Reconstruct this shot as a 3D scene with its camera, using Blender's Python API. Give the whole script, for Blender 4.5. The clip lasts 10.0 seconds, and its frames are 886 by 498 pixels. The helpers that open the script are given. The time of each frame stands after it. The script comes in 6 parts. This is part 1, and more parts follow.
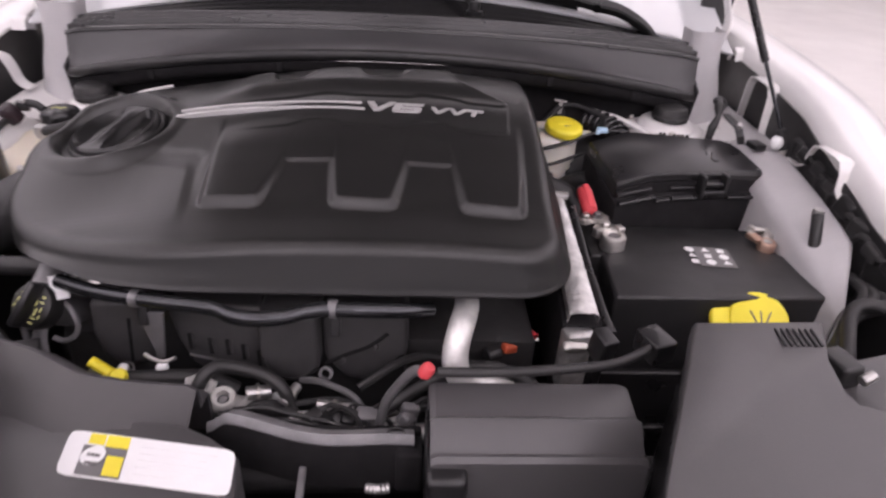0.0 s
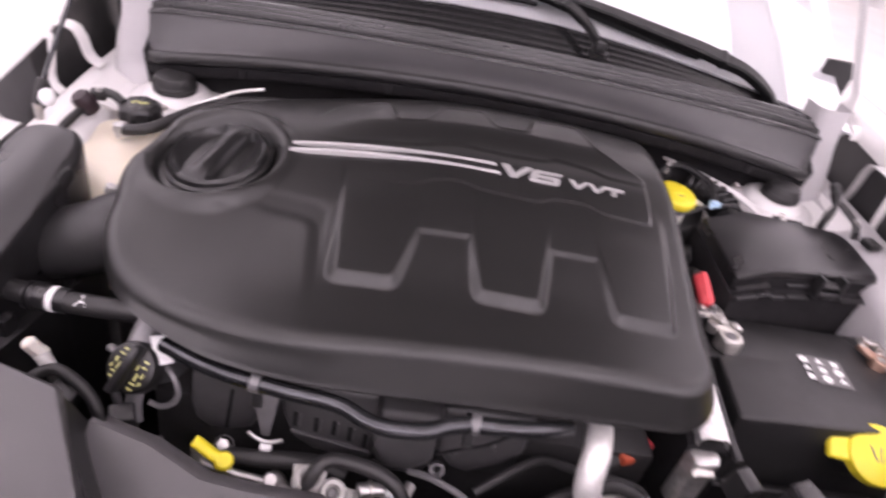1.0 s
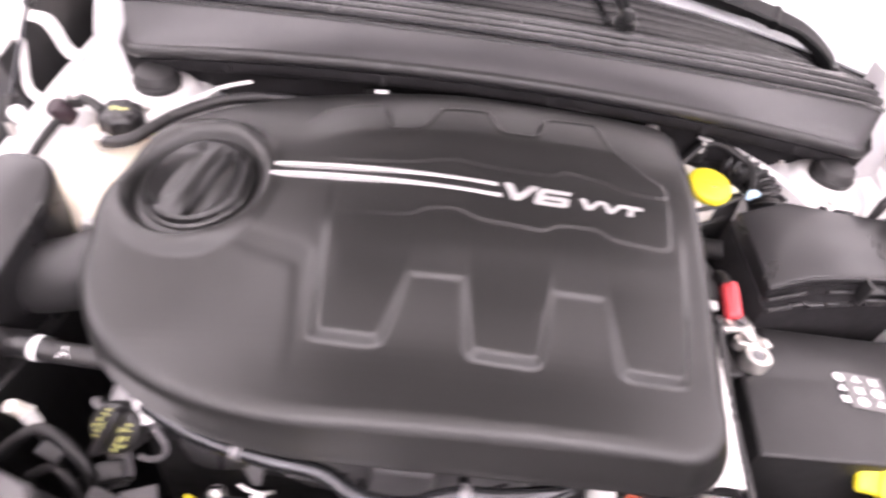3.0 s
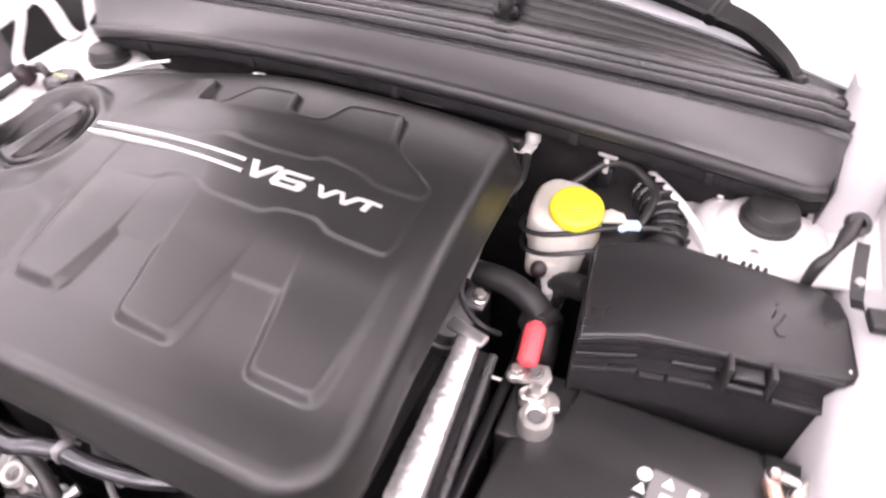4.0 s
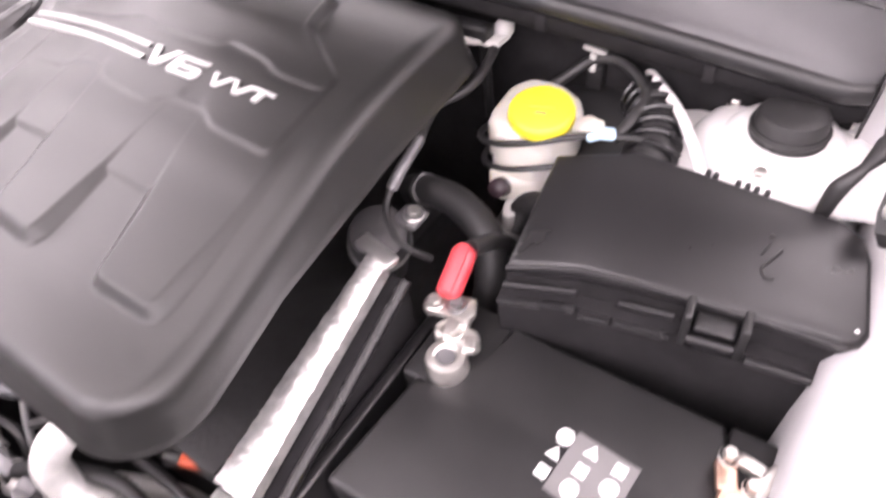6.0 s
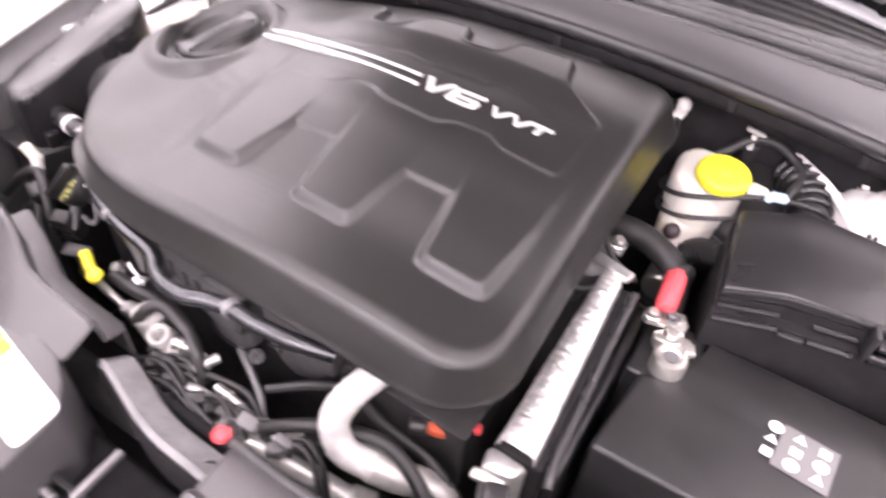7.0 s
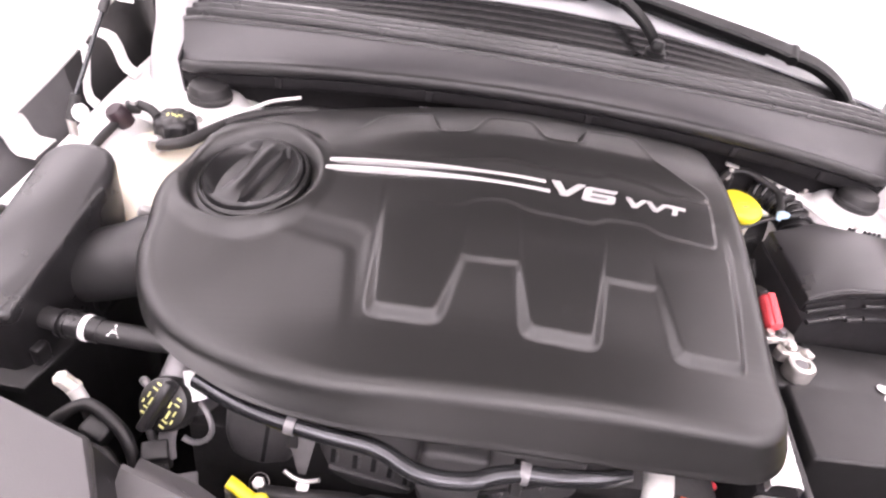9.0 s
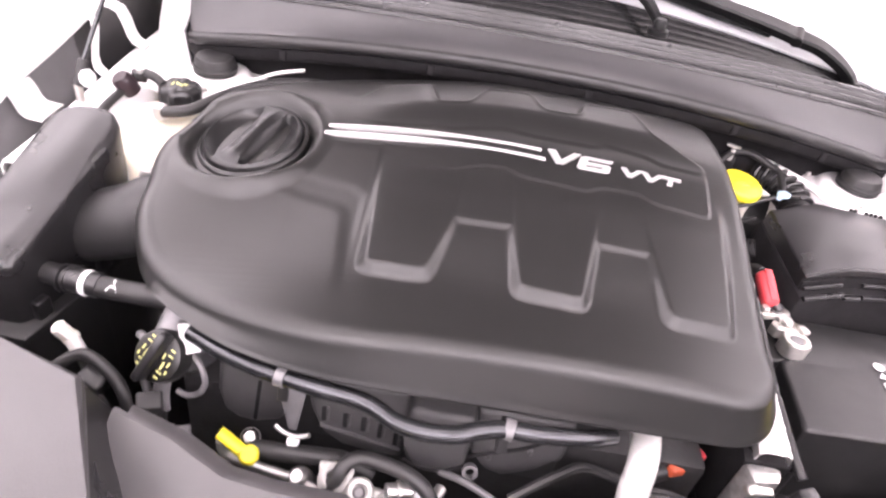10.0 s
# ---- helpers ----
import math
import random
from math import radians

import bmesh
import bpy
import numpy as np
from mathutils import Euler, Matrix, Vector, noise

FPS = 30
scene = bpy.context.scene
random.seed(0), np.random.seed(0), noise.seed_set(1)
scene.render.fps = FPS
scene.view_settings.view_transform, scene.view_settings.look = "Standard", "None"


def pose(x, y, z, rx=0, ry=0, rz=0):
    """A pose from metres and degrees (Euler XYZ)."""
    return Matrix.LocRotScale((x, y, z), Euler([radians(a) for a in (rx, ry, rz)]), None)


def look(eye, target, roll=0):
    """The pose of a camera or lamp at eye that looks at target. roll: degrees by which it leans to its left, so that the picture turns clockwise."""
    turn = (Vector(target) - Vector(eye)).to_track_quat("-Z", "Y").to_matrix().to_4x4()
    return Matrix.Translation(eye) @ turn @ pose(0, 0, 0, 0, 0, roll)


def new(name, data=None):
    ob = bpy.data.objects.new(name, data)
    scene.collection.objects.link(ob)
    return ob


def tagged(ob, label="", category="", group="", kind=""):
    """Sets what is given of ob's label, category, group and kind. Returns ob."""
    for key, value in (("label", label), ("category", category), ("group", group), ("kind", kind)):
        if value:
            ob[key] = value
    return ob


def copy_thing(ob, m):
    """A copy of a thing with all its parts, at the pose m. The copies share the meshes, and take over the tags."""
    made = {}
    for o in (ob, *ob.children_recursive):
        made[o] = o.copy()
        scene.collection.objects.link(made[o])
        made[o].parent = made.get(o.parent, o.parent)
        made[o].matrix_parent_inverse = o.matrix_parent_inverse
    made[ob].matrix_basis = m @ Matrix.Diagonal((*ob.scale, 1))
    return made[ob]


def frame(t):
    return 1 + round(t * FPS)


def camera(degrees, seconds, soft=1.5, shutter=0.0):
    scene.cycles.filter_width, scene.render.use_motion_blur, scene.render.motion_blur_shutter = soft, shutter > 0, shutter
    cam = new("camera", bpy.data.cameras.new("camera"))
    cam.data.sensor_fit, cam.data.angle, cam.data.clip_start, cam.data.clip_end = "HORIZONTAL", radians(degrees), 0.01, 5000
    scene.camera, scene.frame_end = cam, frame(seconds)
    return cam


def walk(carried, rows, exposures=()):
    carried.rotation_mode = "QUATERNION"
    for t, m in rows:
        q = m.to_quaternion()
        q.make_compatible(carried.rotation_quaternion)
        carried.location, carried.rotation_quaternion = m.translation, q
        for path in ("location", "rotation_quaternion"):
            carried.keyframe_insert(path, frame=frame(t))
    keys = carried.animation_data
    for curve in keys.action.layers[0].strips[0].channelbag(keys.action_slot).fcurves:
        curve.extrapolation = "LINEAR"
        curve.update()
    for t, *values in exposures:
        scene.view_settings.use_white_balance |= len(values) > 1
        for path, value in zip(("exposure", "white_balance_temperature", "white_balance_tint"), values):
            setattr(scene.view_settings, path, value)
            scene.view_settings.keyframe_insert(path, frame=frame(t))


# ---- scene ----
cam = camera(70.0, 10.0, 2.3, 0.6)
PATH = [
    (0, (0.0344, -0.2405, 1.3535), (0.1253, 1.0397, 0.5770), 3.50),
    (0.5, (-0.0637, -0.1766, 1.3825), (0.1773, 1.0713, 0.5858), 7.92),
    (1, (-0.1900, -0.0723, 1.4383), (-0.0179, 1.1378, 0.5689), 13.65),
    (1.5, (-0.2387, -0.0142, 1.4506), (-0.0732, 1.1527, 0.5226), 16.43),
    (2, (-0.2582, 0.0526, 1.4803), (-0.1007, 1.1492, 0.4690), 18.58),
    (2.5, (-0.2327, 0.0742, 1.5064), (-0.1172, 1.1570, 0.4748), 14.79),
    (3, (-0.1451, 0.0919, 1.5343), (-0.0452, 1.1397, 0.4655), 11.06),
    (3.2, (-0.0210, 0.1102, 1.5092), (0.0473, 1.1694, 0.4493), 9.83),
    (4.3, (0.5113, 0.3047, 1.4677), (-0.0869, 1.2136, 0.4352), -3.43),
    (4.5, (0.5169, 0.3462, 1.4519), (-0.0936, 1.2273, 0.4027), -3.60),
    (5, (0.5850, 0.4646, 1.3827), (-0.1077, 1.2529, 0.3109), -9.78),
    (5.2, (0.6056, 0.4831, 1.3545), (-0.0962, 1.2742, 0.2907), -10.82),
    (6.3, (0.5413, 0.3167, 1.3591), (-0.0473, 1.0893, 0.2160), -5.23),
    (6.5, (0.4696, 0.2577, 1.3937), (-0.0752, 1.0785, 0.2626), 0.58),
    (7, (0.3631, 0.0966, 1.4200), (-0.1855, 1.0481, 0.3984), 4.78),
    (7.5, (0.2023, -0.0181, 1.4634), (-0.2587, 1.0547, 0.5217), 6.22),
    (8, (-0.0380, -0.0923, 1.4536), (-0.1915, 1.1266, 0.5930), 10.81),
    (8.5, (-0.1548, -0.0540, 1.4563), (-0.1333, 1.1412, 0.5502), 10.24),
    (9, (-0.1983, 0.0017, 1.4481), (-0.1137, 1.1845, 0.5296), 11.31),
    (9.5, (-0.1938, 0.0026, 1.4152), (-0.1136, 1.1872, 0.4985), 10.69),
    (10, (-0.1687, -0.0307, 1.4212), (-0.1142, 1.1522, 0.5005), 11.53),
]
EXPOSURES = [(0, -1.38, 6350, 28), (0.5, -1.04, 6350, 29), (1, -0.8, 6380, 33), (1.5, -0.48, 6420, 31), (2, -0.22, 6450, 28), (3, 0.24, 6450, 28), (4.5, 0.24, 6450, 28), (6.5, 0.36, 6450, 28), (7.5, 0.48, 6450, 28), (8, 0.18, 6450, 28), (8.5, 0.16, 6450, 28), (9, 0.2, 6450, 28), (9.5, 0.3, 6450, 28), (10, 0.4, 6450, 28)]
walk(cam, [(t, look(eye, target, roll)) for t, eye, target, roll in PATH], EXPOSURES)

# ---- light ----
scene.view_settings.exposure = 0.0
world = bpy.data.worlds.new("world")
scene.world = world
world.use_nodes = True
world.node_tree.nodes["Background"].inputs[0].default_value = (0.95, 0.97, 1.0, 1)
world.node_tree.nodes["Background"].inputs[1].default_value = 0.6
PANEL = {"front": 8.6, "left": 6.3, "near": 2.2, "right": 5.0, "rear": 4.0, "far": 3.6}     # brightness of the added ceiling panels, by zone
FRONT_FILL = 240       # watts of the added fill light at the wide front opening


# ---- materials ----
def mat(name, col, rough=0.5, metal=0.0, bump=0.0, bscale=400.0, var=0.12, vscale=12.0, coat=0.0, spec=0.5, emit=0.0, trans=0.0, sss=0.0, rvar=0.12):
    m = bpy.data.materials.new(name)
    m.use_nodes = True
    nt = m.node_tree
    b = nt.nodes["Principled BSDF"]
    b.inputs["Base Color"].default_value = (*col, 1)
    b.inputs["Roughness"].default_value = rough
    b.inputs["Metallic"].default_value = metal
    b.inputs["Coat Weight"].default_value = coat
    b.inputs["Coat Roughness"].default_value = 0.06
    b.inputs["Specular IOR Level"].default_value = spec
    b.inputs["Transmission Weight"].default_value = trans
    b.inputs["Subsurface Weight"].default_value = sss
    if sss:
        b.inputs["Subsurface Radius"].default_value = (0.02, 0.015, 0.01)
        b.inputs["Subsurface Scale"].default_value = 0.5
    if emit:
        b.inputs["Emission Color"].default_value = (*col, 1)
        b.inputs["Emission Strength"].default_value = emit
    tc = nt.nodes.new("ShaderNodeTexCoord")
    if var or rvar:
        n1 = nt.nodes.new("ShaderNodeTexNoise")
        n1.inputs["Scale"].default_value = vscale
        n1.inputs["Detail"].default_value = 8
        n1.inputs["Roughness"].default_value = 0.65
        nt.links.new(tc.outputs["Object"], n1.inputs["Vector"])
        mp = nt.nodes.new("ShaderNodeMapRange")
        mp.inputs["From Min"].default_value, mp.inputs["From Max"].default_value = 0.3, 0.7
        mp.inputs["To Min"].default_value, mp.inputs["To Max"].default_value = 1 - var, 1 + var
        nt.links.new(n1.outputs["Fac"], mp.inputs["Value"])
        mx = nt.nodes.new("ShaderNodeMix")
        mx.data_type, mx.blend_type = "RGBA", "MULTIPLY"
        mx.inputs["Factor"].default_value = 1.0
        mx.inputs["A"].default_value = (*col, 1)
        nt.links.new(mp.outputs["Result"], mx.inputs["B"])
        nt.links.new(mx.outputs["Result"], b.inputs["Base Color"])
        n3 = nt.nodes.new("ShaderNodeTexNoise")
        n3.inputs["Scale"].default_value = vscale * 3.1
        n3.inputs["Detail"].default_value = 6
        nt.links.new(tc.outputs["Object"], n3.inputs["Vector"])
        mr = nt.nodes.new("ShaderNodeMapRange")
        mr.inputs["From Min"].default_value, mr.inputs["From Max"].default_value = 0.3, 0.7
        mr.inputs["To Min"].default_value = max(0.02, rough - rvar * rough)
        mr.inputs["To Max"].default_value = min(1.0, rough + rvar * rough)
        nt.links.new(n3.outputs["Fac"], mr.inputs["Value"])
        nt.links.new(mr.outputs["Result"], b.inputs["Roughness"])
    if bump:
        n2 = nt.nodes.new("ShaderNodeTexNoise")
        n2.inputs["Scale"].default_value = bscale
        n2.inputs["Detail"].default_value = 3
        nt.links.new(tc.outputs["Object"], n2.inputs["Vector"])
        bp = nt.nodes.new("ShaderNodeBump")
        bp.inputs["Strength"].default_value = bump
        bp.inputs["Distance"].default_value = 0.001
        nt.links.new(n2.outputs["Fac"], bp.inputs["Height"])
        nt.links.new(bp.outputs["Normal"], b.inputs["Normal"])
    return m


COVER = mat("cover_plastic", (0.0125, 0.0122, 0.0118), 0.34, bump=0.06, bscale=900, var=0.06, vscale=7, rvar=0.03)
COVER_CAP = mat("cap_plastic", (0.0085, 0.0082, 0.0085), 0.32, bump=0.12, bscale=700)
BLACK = mat("black_plastic", (0.015, 0.0146, 0.015), 0.42, bump=0.15, bscale=600, var=0.2)
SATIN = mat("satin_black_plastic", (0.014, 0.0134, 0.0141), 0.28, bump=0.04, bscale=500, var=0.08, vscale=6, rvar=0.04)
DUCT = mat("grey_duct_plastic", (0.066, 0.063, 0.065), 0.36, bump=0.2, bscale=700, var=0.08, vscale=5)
COWL = mat("cowl_plastic", (0.052, 0.0508, 0.0528), 0.38, bump=0.18, bscale=800, var=0.1, vscale=6)
RUBBER = mat("black_rubber", (0.018, 0.0174, 0.0176), 0.5, bump=0.2, bscale=250, var=0.25)
ENGINE = mat("grey_engine_plastic", (0.055, 0.053, 0.054), 0.42, bump=0.3, bscale=300, var=0.2, vscale=15)
DARK = mat("dark_cast_metal", (0.022, 0.021, 0.0215), 0.55, metal=0.2, bump=0.5, bscale=160, var=0.4, vscale=18)
GREYMET = mat("painted_grey_metal", (0.15, 0.146, 0.15), 0.42, metal=0.3, bump=0.15, bscale=300, var=0.2, vscale=20)
TUBE = mat("shiny_black_tube", (0.06, 0.061, 0.065), 0.2, metal=0.8, var=0.2, vscale=30)
ALU = mat("bare_aluminium", (0.5, 0.49, 0.48), 0.38, metal=0.9, bump=0.3, bscale=180, var=0.12, vscale=25)
FOIL = mat("heat_shield_foil", (0.62, 0.61, 0.6), 0.42, metal=0.85, bump=0.9, bscale=170, var=0.3, vscale=60)
BRUSHED = mat("brushed_white_pipe", (0.75, 0.74, 0.72), 0.42, metal=0.45, bump=0.25, bscale=90, var=0.15, vscale=60)
ZINC = mat("zinc_terminal", (0.6, 0.58, 0.55), 0.36, metal=0.9, bump=0.3, bscale=200, var=0.25, vscale=40)
COPPER = mat("copper_clamp", (0.6, 0.4, 0.31), 0.34, metal=0.9, bump=0.3, bscale=200, var=0.25, vscale=40)
CHROME = mat("satin_silver_trim", (0.5, 0.495, 0.49), 0.4, metal=0.4, var=0.08)
PAINT = mat("white_paint", (0.69, 0.678, 0.668), 0.34, coat=0.5, var=0.04, vscale=6, bump=0.03, bscale=60)
# Greyer copy of the white paint, with weaker light put into its colour.
PAINT_DIM = mat("dimmed_white_paint", (0.42, 0.41, 0.415), 0.5, var=0.08, vscale=9, bump=0.06, bscale=80)
YELLOW = mat("yellow_plastic", (0.78, 0.66, 0.03), 0.42, var=0.05, bump=0.05)
YELLOW_PALE = mat("pale_yellow_print", (0.62, 0.62, 0.24), 0.55, var=0.1)
RED = mat("red_plastic", (0.62, 0.06, 0.07), 0.45, var=0.08, bump=0.08)
ORANGE = mat("orange_red_plastic", (0.45, 0.075, 0.03), 0.5, var=0.15)
CREAM = mat("cream_translucent_plastic", (0.72, 0.66, 0.54), 0.42, var=0.07, vscale=10, sss=0.25)
PALE = mat("aged_pale_plastic", (0.5, 0.49, 0.47), 0.45, var=0.15, vscale=40)
MILKY = mat("milky_plastic", (0.66, 0.63, 0.57), 0.42, var=0.06, vscale=10, sss=0.2)
WHITE = mat("white_print", (0.78, 0.78, 0.78), 0.5, var=0.04)
BLUE = mat("pale_blue_clip", (0.42, 0.6, 0.76), 0.4, var=0.05)
GREYP = mat("grey_print", (0.14, 0.135, 0.135), 0.5, var=0.1)
PURPLE = mat("dark_purple_plastic", (0.02, 0.009, 0.013), 0.45, var=0.3)
# Sheenless black for felt and dull parts; also stands in for shade.
MATT_BLACK = mat("matt_black", (0.016, 0.0152, 0.016), 0.9, spec=0.12, bump=0.4, bscale=200, var=0.3, vscale=30)
PAD = mat("hood_insulation", (0.03, 0.0295, 0.029), 0.8, bump=0.5, bscale=120, var=0.25, vscale=25)
WIPER = mat("wiper_black", (0.004, 0.004, 0.0042), 0.42, spec=0.3, bump=0.1, bscale=500, var=0.2)
LINER = mat("grey_wing_liner", (0.11, 0.108, 0.11), 0.5, bump=0.1, bscale=300, var=0.15, vscale=8)
SEAL = mat("glossy_rubber_seal", (0.011, 0.0106, 0.011), 0.25, bump=0.15, bscale=300, var=0.25)
BEAM = mat("pale_grey_moulding", (0.22, 0.215, 0.22), 0.5, bump=0.4, bscale=150, var=0.25, vscale=30)
PIPE = mat("dull_aluminium_pipe", (0.58, 0.57, 0.55), 0.36, metal=0.55, bump=0.2, bscale=140, var=0.15, vscale=40)
GRILLE = mat("grille_plastic", (0.012, 0.0116, 0.012), 0.2, spec=0.5, bump=0.15, bscale=500, var=0.2)
# Pale base colour stands in for the bright reflection on the glass.
GLASS = mat("windscreen_glare", (0.5, 0.51, 0.52), 0.05, var=0.0, rvar=0.0, coat=1.0, spec=0.9)
FLOORM = mat("pale_concrete", (0.62, 0.6, 0.58), 0.45, var=0.1, vscale=0.9, bump=0.2, bscale=60)
WALLM = mat("white_wall_paint", (0.8, 0.8, 0.8), 0.8, var=0.03, vscale=1.5, bump=0.1, bscale=120)
CEILM = mat("ceiling_paint", (0.8, 0.8, 0.8), 0.85, var=0.03, vscale=1.5)
LIGHTS = {k: mat("light_panel_" + k, (1.0, 0.98, 0.96), 0.5, var=0, rvar=0, emit=v) for k, v in PANEL.items()}
MATM = mat("peach_mat", (0.72, 0.36, 0.16), 0.8, var=0.12, vscale=2, bump=0.3, bscale=100)
MATD = mat("dark_mat_stripe", (0.08, 0.07, 0.08), 0.8, var=0.2)


# ---- mesh helpers ----
def part(name, bm, material, parent=None, label="", smooth=True, angle=40):
    me = bpy.data.meshes.new(name)
    bmesh.ops.recalc_face_normals(bm, faces=bm.faces)
    if smooth:
        ca = math.cos(radians(angle))
        for f in bm.faces:
            f.smooth = True
        for e in bm.edges:
            if len(e.link_faces) == 2 and e.link_faces[0].normal.dot(e.link_faces[1].normal) < ca:
                e.smooth = False
    bm.to_mesh(me)
    bm.free()
    me.materials.append(material)
    ob = new(name, me)
    if parent is not None:
        ob.parent = parent
    if label:
        ob["label"] = label
    return ob


def thing(name, label, category, group="", kind=""):
    ob = new(name)
    ob.empty_display_size = 0.05
    return tagged(ob, label, category, group, kind)


def box(c, s, bevel=0.004, rot=(0, 0, 0), seg=3, bm=None, taper=1.0):
    bm = bm or bmesh.new()
    g = bmesh.ops.create_cube(bm, size=1.0)
    vs = g["verts"]
    for v in vs:
        k = taper if v.co.z > 0 else 1.0
        v.co = Vector((v.co.x * s[0] * k, v.co.y * s[1] * k, v.co.z * s[2]))
    if bevel:
        es = list({e for v in vs for e in v.link_edges})
        r = bmesh.ops.bevel(bm, geom=es, offset=bevel, segments=seg, profile=0.5, affect="EDGES")
        vs = list({v for f in r["faces"] for v in f.verts} | {v for v in vs if v.is_valid})
    m = pose(*c, *rot)
    seen = set()
    stack = list(vs)
    while stack:
        v = stack.pop()
        if v in seen:
            continue
        seen.add(v)
        stack += [e.other_vert(v) for e in v.link_edges]
    for v in seen:
        v.co = m @ v.co
    return bm


def prism(poly, z0, z1, bevel=0.004, bm=None, seg=2, dz=None):
    """poly: (x, y) corners; dz(x, y): rise of the top."""
    bm = bm or bmesh.new()
    n = len(poly)
    lo = [bm.verts.new((x, y, z0)) for x, y in poly]
    hi = [bm.verts.new((x, y, z1 + (dz(x, y) if dz else 0))) for x, y in poly]
    fs = [bm.faces.new(hi), bm.faces.new(lo[::-1])]
    for i in range(n):
        j = (i + 1) % n
        fs.append(bm.faces.new((lo[i], lo[j], hi[j], hi[i])))
    if bevel:
        es = [e for e in bm.edges if any(v in hi for v in e.verts)]
        bmesh.ops.bevel(bm, geom=es, offset=bevel, segments=seg, profile=0.5, affect="EDGES")
    return bm


def smooth_path(pts, step=0.006):
    pts = [Vector(p) for p in pts]
    if len(pts) < 3:
        return pts
    out = []
    ext = [2 * pts[0] - pts[1]] + pts + [2 * pts[-1] - pts[-2]]
    for i in range(1, len(ext) - 2):
        a, b, c, d = ext[i - 1:i + 3]
        k = max(2, min(24, int((c - b).length / step)))
        for j in range(k):
            t = j / k
            out.append(0.5 * (2 * b + (c - a) * t + (2 * a - 5 * b + 4 * c - d) * t * t + (3 * b - a - 3 * c + d) * t ** 3))
    out.append(pts[-1])
    return out


def tube(pts, r, seg=12, bm=None, rib=0.0, pitch=0.006, step=0.006, cap=True, radii=None, flat=1.0):
    """A round hose along pts; rib and pitch make it corrugated."""
    bm = bm or bmesh.new()
    path = smooth_path(pts, pitch / 2 if rib else step)
    up = Vector((0, 0, 1))
    rings = []
    n = len(path)
    for i, p in enumerate(path):
        d = (path[min(i + 1, n - 1)] - path[max(i - 1, 0)]).normalized()
        if abs(d.dot(up)) > 0.95:
            up = Vector((1, 0, 0))
        s = d.cross(up).normalized()
        u = s.cross(d).normalized()
        up = u
        k = r * (1 + (rib if (rib and i % 2) else 0))
        if radii:
            q = i / (n - 1) * (len(radii) - 1)
            a = min(int(q), len(radii) - 2)
            k *= radii[a] + (radii[a + 1] - radii[a]) * (q - a)
        rings.append([bm.verts.new(p + k * (math.cos(2 * math.pi * j / seg) * s + flat * math.sin(2 * math.pi * j / seg) * u)) for j in range(seg)])
    for a, b in zip(rings, rings[1:]):
        for j in range(seg):
            bm.faces.new((a[j], a[(j + 1) % seg], b[(j + 1) % seg], b[j]))
    if cap:
        bm.faces.new(rings[0][::-1])
        bm.faces.new(rings[-1])
    return bm


def lathe(profile, m=None, seg=32, bm=None, wave=0.0, teeth=0):
    """profile: (radius, height) from the top centre outwards, turned round z, then placed by m."""
    bm = bm or bmesh.new()
    m = m or Matrix()
    rings = []
    for r, h in profile:
        if r < 1e-6:
            rings.append([bm.verts.new(m @ Vector((0, 0, h)))])
            continue
        ring = []
        for j in range(seg):
            a = 2 * math.pi * j / seg
            k = r * (1 + (wave * (1 if math.cos(teeth * a) > 0 else -1) if teeth and r > 0.5 * max(q[0] for q in profile) else 0))
            ring.append(bm.verts.new(m @ Vector((k * math.cos(a), k * math.sin(a), h))))
        rings.append(ring)
    for a, b in zip(rings, rings[1:]):
        if len(a) == 1 and len(b) == 1:
            continue
        for j in range(seg):
            k = (j + 1) % seg
            if len(a) == 1:
                bm.faces.new((a[0], b[j], b[k]))
            elif len(b) == 1:
                bm.faces.new((a[j], b[0], a[k]))
            else:
                bm.faces.new((a[j], b[j], b[k], a[k]))
    return bm


def rod(p0, p1, r, seg=16, bm=None, bevel=0.15):
    p0, p1 = Vector(p0), Vector(p1)
    d = p1 - p0
    m = Matrix.Translation(p0) @ d.to_track_quat("Z", "Y").to_matrix().to_4x4()
    L, b = d.length, min(bevel * r, d.length * 0.2)
    return lathe([(0, L), (r - b, L), (r, L - b), (r, b), (r - b, 0), (0, 0)], m, seg, bm)


def sheet(rows, thick=0.002, bm=None):
    """A bent sheet through rows of points, with thickness."""
    bm = bm or bmesh.new()
    vs = [[bm.verts.new(p) for p in row] for row in rows]
    fs = []
    for a, b in zip(vs, vs[1:]):
        for j in range(len(a) - 1):
            fs.append(bm.faces.new((a[j], a[j + 1], b[j + 1], b[j])))
    if thick:
        bmesh.ops.recalc_face_normals(bm, faces=fs)
        bmesh.ops.solidify(bm, geom=fs, thickness=thick)
    return bm


def bolt_head(p, axis, r, h, material, parent, name="bolt"):
    m = Matrix.Translation(p) @ Vector(axis).to_track_quat("Z", "Y").to_matrix().to_4x4()
    bm = lathe([(0, h), (r * 0.85, h), (r, h * 0.8), (r, 0.2 * h)], m, 6)
    lathe([(r * 1.3, 0.25 * h), (r * 1.45, 0.12 * h), (r * 1.45, 0)], m, 20, bm)
    return part(name, bm, material, parent, smooth=True, angle=25)


